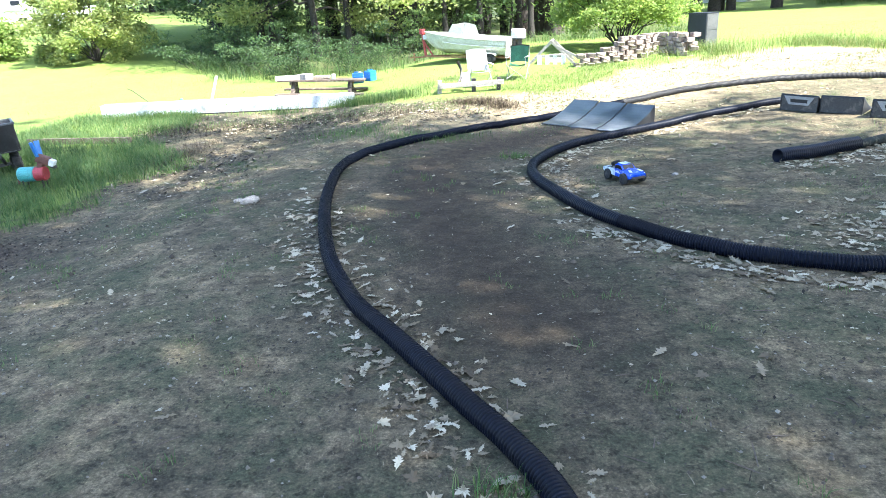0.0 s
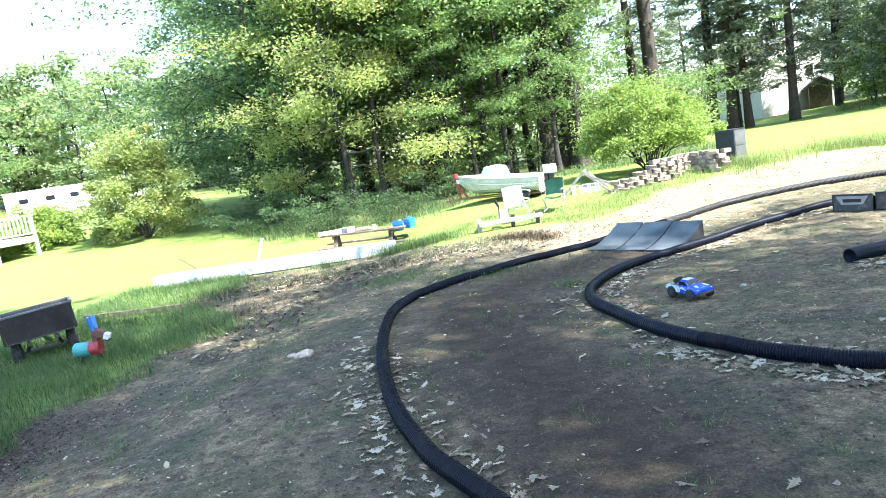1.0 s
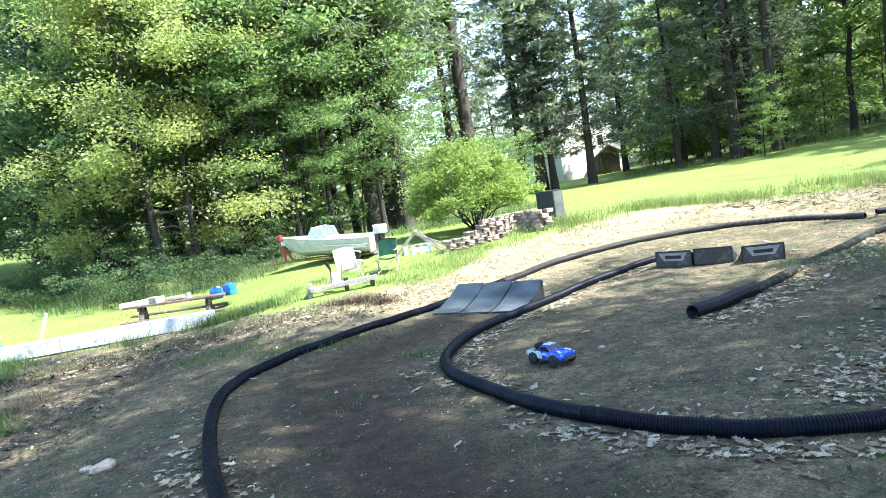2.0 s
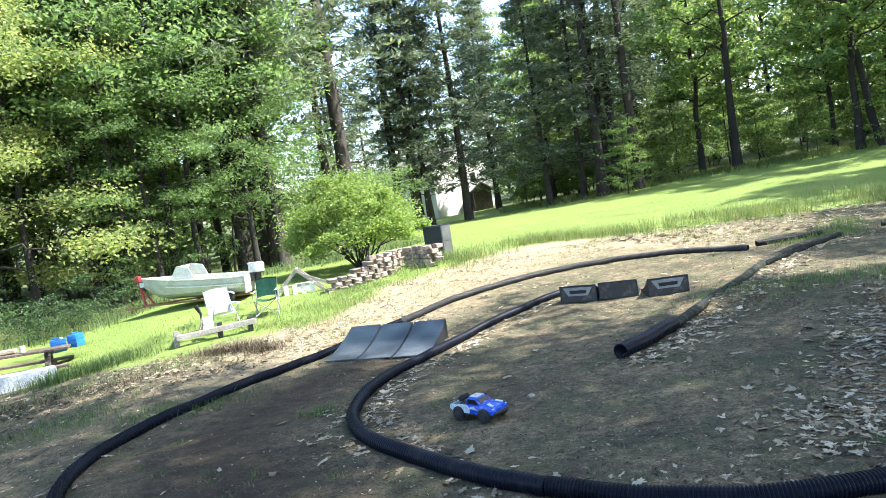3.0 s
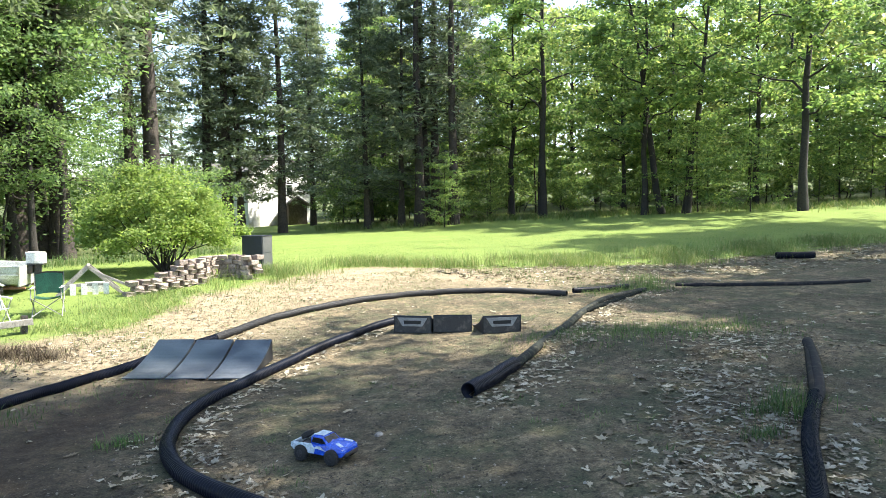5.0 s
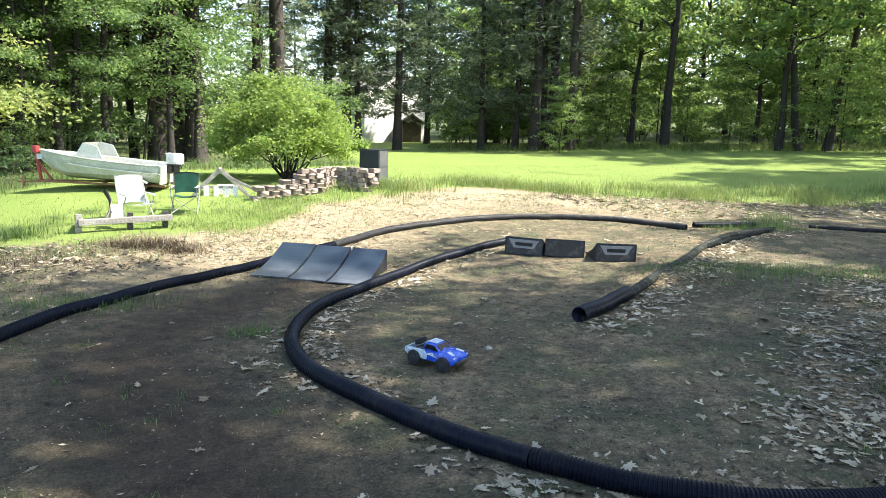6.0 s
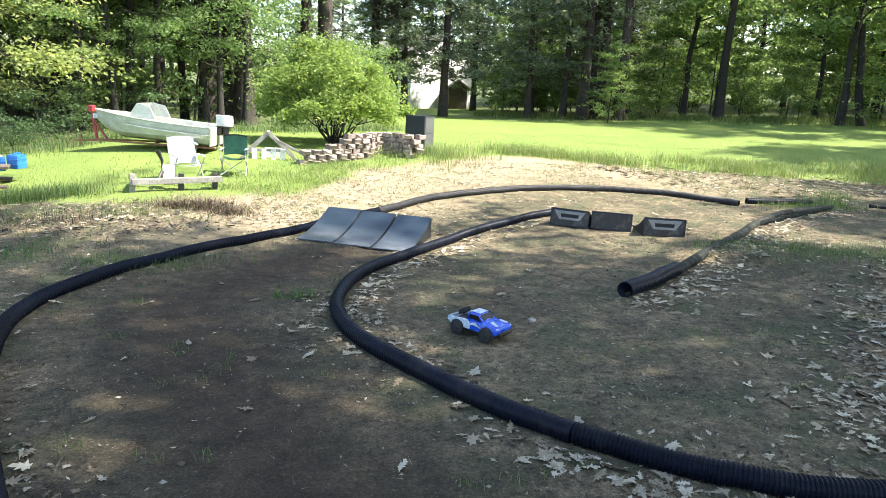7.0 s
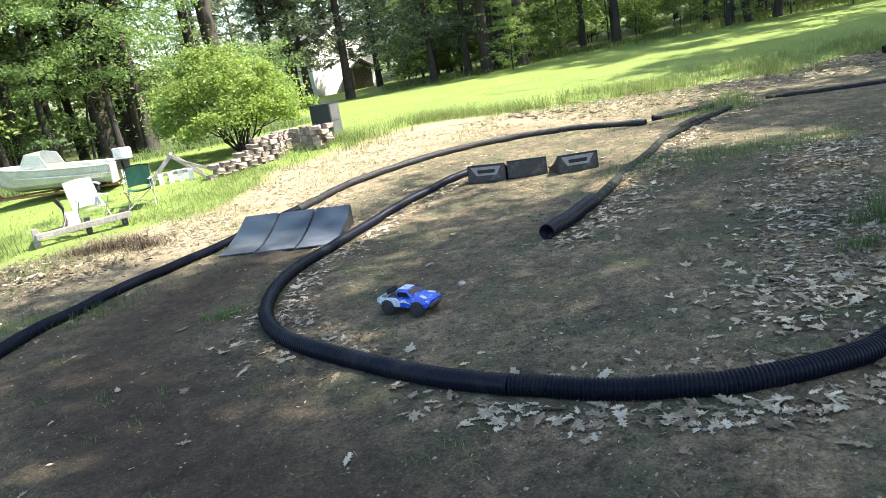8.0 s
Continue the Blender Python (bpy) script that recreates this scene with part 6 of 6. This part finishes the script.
clumped = smooth(-0.35, 0.45, wobble(cand[:, 0] * 2.6 + 3, cand[:, 1] * 2.4))
w4 = near_line([(3.2, 6.25), (4.2, 6.75), (5.2, 7.45), (6.2, 8.2), (7.4, 8.9)], cand, 0.46)[0]
patch = 0.2 * smooth(4.4, 6.6, cand[:, 0]) * smooth(11.0, 8.8, cand[:, 1]) * smooth(4.2, 5.6, cand[:, 1]) * (0.25 + 0.75 * clumped)
sparse = 0.006 + 0.03 * (wobble(cand[:, 0] * 1.7, cand[:, 1] * 1.9) > 0.55)
chance = 0.75 * w1 * (0.25 + 0.75 * (cand[:, 1] < 7.5)) * (0.2 + 0.8 * clumped) + 0.8 * w2 * (0.15 + 0.85 * clumped) + 1.1 * w3 + 0.55 * patch + 1.9 * w4 * (0.4 + 0.75 * clumped) + 1.5 * w5 * (0.45 + 0.55 * clumped) + 0.2 * w6 * clumped + 1.9 * w7 * (0.4 + 0.6 * clumped) + sparse
chance *= (d1 > 0.1) & (d2 > 0.1)
roll = rng.random(len(cand))
pick = cand[roll < np.clip(chance, 0, 1) * 0.3]
beside = spline([(0.5, 3.0), (0.1, 3.6), (-0.45, 4.3), (-0.85, 4.85), (-1.25, 5.55), (-1.6, 6.5), (-1.95, 7.6)], 0.012)
beside = beside[rng.random(len(beside)) < 0.36]
beside = beside + rng.normal(0, 1, beside.shape) * np.array([0.13, 0.08])
pick = np.concatenate([pick, beside[::3]])
small = cand[(roll > 0.4) & (roll < 0.4 + np.clip(chance - sparse, 0, 1.6) * 0.6)]
stuff("dead_leaves", dead_leaves("dead_leaves", pick, 0.118, rng), DEAD_LEAF, "pale dry oak and maple leaves strewn on the earth", "leaves")
stuff("dead_leaves", dead_leaves("dead_leaves", beside, 0.09, rng), DEAD_LEAF, "dry leaves lying along the long pipe", "leaves")
stuff("dead_leaves", dead_leaves("dead_leaves", small, 0.075, rng), DEAD_LEAF, "small broken dry leaves gathered against the pipes", "leaves")
bank = scatter(rng, 20000, -8.0, 2.5, 9.5, 16, lambda x, y: np.exp(-((y - 13.7 - 0.06 * x) / 0.9) ** 2) * (0.25 + 0.75 * (wobble(x * 2.7, y * 3) > -0.1)) * (1 - 0.9 * grassness(x, y)) * 0.55)
stuff("dead_leaves", dead_leaves("dead_leaves", bank, 0.09, rng), DEAD_LEAF, "dry leaves gathered on the bank by the boards", "leaves")
far_l = scatter(rng, 15000, 8, 24, 8, 20, lambda x, y: np.exp(-((lawn_edge(x, y) + 0.8) / 1.1) ** 2) * 0.5)
stuff("dead_leaves", dead_leaves("dead_leaves", far_l, 0.18, rng), DEAD_LEAF, "dry leaves along the lawn's far edge", "leaves")


def bits(name, xy, size, rng):
    """Clods and pebbles: small uneven eight-sided lumps."""
    n = len(xy)
    z = ground_z(xy[:, 0], xy[:, 1])
    base = np.array([(1, 0, 0), (0, 1, 0), (-1, 0, 0), (0, -1, 0), (0, 0, 0.8), (0, 0, -0.6)], float)
    s = size * np.exp(rng.normal(0, 0.4, n))
    v = base[None] * s[:, None, None] * rng.uniform(0.6, 1.4, (n, 6, 3))
    v += np.column_stack([xy, z + s * 0.25])[:, None]
    i = np.arange(n)[:, None] * 6
    tri = [(0, 1, 4), (1, 2, 4), (2, 3, 4), (3, 0, 4), (1, 0, 5), (2, 1, 5), (3, 2, 5), (0, 3, 5)]
    f = np.concatenate([i + [t] for t in tri], 0)
    return mesh_np(name, v.reshape(-1, 3), f)


crumbs = scatter(rng, 52000, -4.6, 9, 4, 13.5, lambda x, y: (1 - grassness(x, y)) * (0.06 + 0.3 * (wobble(x * 2.9 + 2, y * 2.6) > 0.25)) * (0.5 + 0.5 * (x < -1.5)) * off_lane(x, y) * 0.45)
stuff("dead_leaves", dead_leaves("dead_leaves", crumbs, 0.035, rng, 0.004), DEAD_LEAF, "crumbled bits of dry leaf on the earth", "leaves")
sunlit = scatter(rng, 16000, 0, 11, 12, 18, lambda x, y: smooth(-4.0, -1.5, lawn_edge(x, y)) * smooth(0.8, -0.2, lawn_edge(x, y)) * (0.1 + 0.6 * (wobble(x * 2.9 + 2, y * 2.6) > 0.1)))
stuff("dead_leaves", dead_leaves("dead_leaves", sunlit, 0.07, rng, 0.006), DEAD_LEAF, "brown leaf bits and litter on the sunny dry earth", "leaves")
FLECK = leaf_mat("litter_fleck", [(0, (0.02, 0.016, 0.012)), (0.6, (0.06, 0.05, 0.038)), (0.82, (0.14, 0.115, 0.085)), (0.94, (0.27, 0.235, 0.185)), (1, (0.42, 0.38, 0.32))], 0.0, 0.85)


def flecks(name, xy, size, rng):
    """Crumbs of leaf and bark: small bent four-cornered chips."""
    n = len(xy)
    z = ground_z(xy[:, 0], xy[:, 1])
    a = rng.uniform(0, 2 * math.pi, n)
    L = size * np.exp(rng.normal(0, 0.45, n))
    W = L * rng.uniform(0.12, 0.6, n)
    d = np.column_stack([np.cos(a), np.sin(a), rng.normal(0, 0.25, n)]) * L[:, None] / 2
    e = np.column_stack([-np.sin(a), np.cos(a), rng.normal(0, 0.3, n)]) * W[:, None] / 2
    c = np.column_stack([xy, z + 0.004 + 0.25 * L])
    v = np.stack([c - d, c + e, c + d * rng.uniform(0.6, 1.2, n)[:, None], c - e], 1).reshape(-1, 3)
    i = np.arange(n)[:, None] * 4
    return mesh_np(name, v, np.concatenate([i + [[0, 1, 2]], i + [[0, 2, 3]]], 0))


near_bits = scatter(rng, 80000, -4.6, 8, 3.5, 14, lambda x, y: (1 - grassness(x, y)) * np.clip(1.25 - (y - 4) / 14, 0.3, 1) * (0.35 + 0.65 * (wobble(x * 2.6 + 4, y * 2.3) > -0.2)) * (0.45 + 0.55 * off_lane(x, y)))
stuff("leaf_crumbs", flecks("leaf_crumbs", near_bits, 0.015, rng), FLECK, "tiny crumbs of leaf and bark strewn on the earth", "litter")
bank_bits = scatter(rng, 26000, -8.0, -0.2, 8.0, 15, lambda x, y: (np.exp(-((y - 13.3 - 0.06 * x) / 0.9) ** 2) + np.exp(-((x + 4.4) / 0.7) ** 2) * smooth(12.5, 11, y)) * (0.25 + 0.75 * (wobble(x * 3, y * 2.7) > -0.2)) * (1 - 0.8 * grassness(x, y)))
stuff("leaf_crumbs", flecks("leaf_crumbs", bank_bits, 0.05, rng), FLECK, "dead stalks and leaf litter on the bank", "litter")
CLOD = leaf_mat("earth_clod", [(0, (0.05, 0.042, 0.035)), (0.6, (0.12, 0.1, 0.085)), (1, (0.3, 0.28, 0.25))], 0.0, 0.95)
clods = scatter(rng, 20000, -5, 10, 1.5, 15, lambda x, y: (1 - grassness(x, y)) * np.clip(1.3 - (y - 2) / 12, 0.25, 1) * off_lane(x, y))
stuff("earth_clods", bits("earth_clods", clods, 0.007, rng), CLOD, "loose clods and pebbles on the bare earth", "earth")
PEAT = leaf_mat("dark_mulch", [(0, (0.014, 0.01, 0.008)), (0.8, (0.042, 0.033, 0.026)), (1, (0.1, 0.085, 0.066))], 0.0, 0.95)
chips = scatter(rng, 11000, -7, -3, 2, 9.5, mulch)
stuff("mulch_chips", bits("mulch_chips", chips, 0.01, rng), PEAT, "dark crumbly mulch at the grass's edge", "mulch")
STONE = pmat("pale_stone", (0.17, 0.155, 0.135), (0.3, 0.28, 0.25), 20, 90, 0.9, 0.5, 0.004)


def stone(x, y, s, seed):
    r = np.random.default_rng(seed)
    bm = bmesh.new()
    bmesh.ops.create_icosphere(bm, subdivisions=2, radius=s)
    k = r.normal(0, 1, 3)
    for v in bm.verts:
        v.co *= 1 + 0.18 * math.sin(3 * v.co.x / s + k[0]) * math.sin(2.5 * v.co.y / s + k[1]) + r.normal(0, 0.04)
        v.co.z *= 0.5
    ob = part("stone", bm, STONE)
    ob.location = (x, y, gz(x, y) + 0.2 * s)
    tagged(ob, "pale grey stone lying on the earth", "stone", "stones")


for q, (x, y, s) in enumerate(((2.04, 8.55, 0.04), (-2.52, 7.38, 0.1), (-2.72, 7.5, 0.05))):
    stone(x, y, s, q)


def twigs(n, rng):
    bm = bmesh.new()
    for _ in range(n):
        x, y, a = rng.uniform(-3, 8), rng.uniform(3, 12), rng.uniform(0, 6.28)
        L = rng.uniform(0.04, 0.16)
        p = [(x + math.cos(a) * L * u, y + math.sin(a) * L * u, gz(x + math.cos(a) * L * u, y + math.sin(a) * L * u) + 0.006 + 0.01 * math.sin(3 * u)) for u in (-0.5, 0, 0.5)]
        sweep(p, [0.003, 0.0035, 0.002], 4, True, bm)
    me = bpy.data.meshes.new("twigs")
    bm.to_mesh(me)
    bm.free()
    return me


stuff("twigs", twigs(260, rng), TWIG, "thin dry twigs scattered on the earth", "twigs")
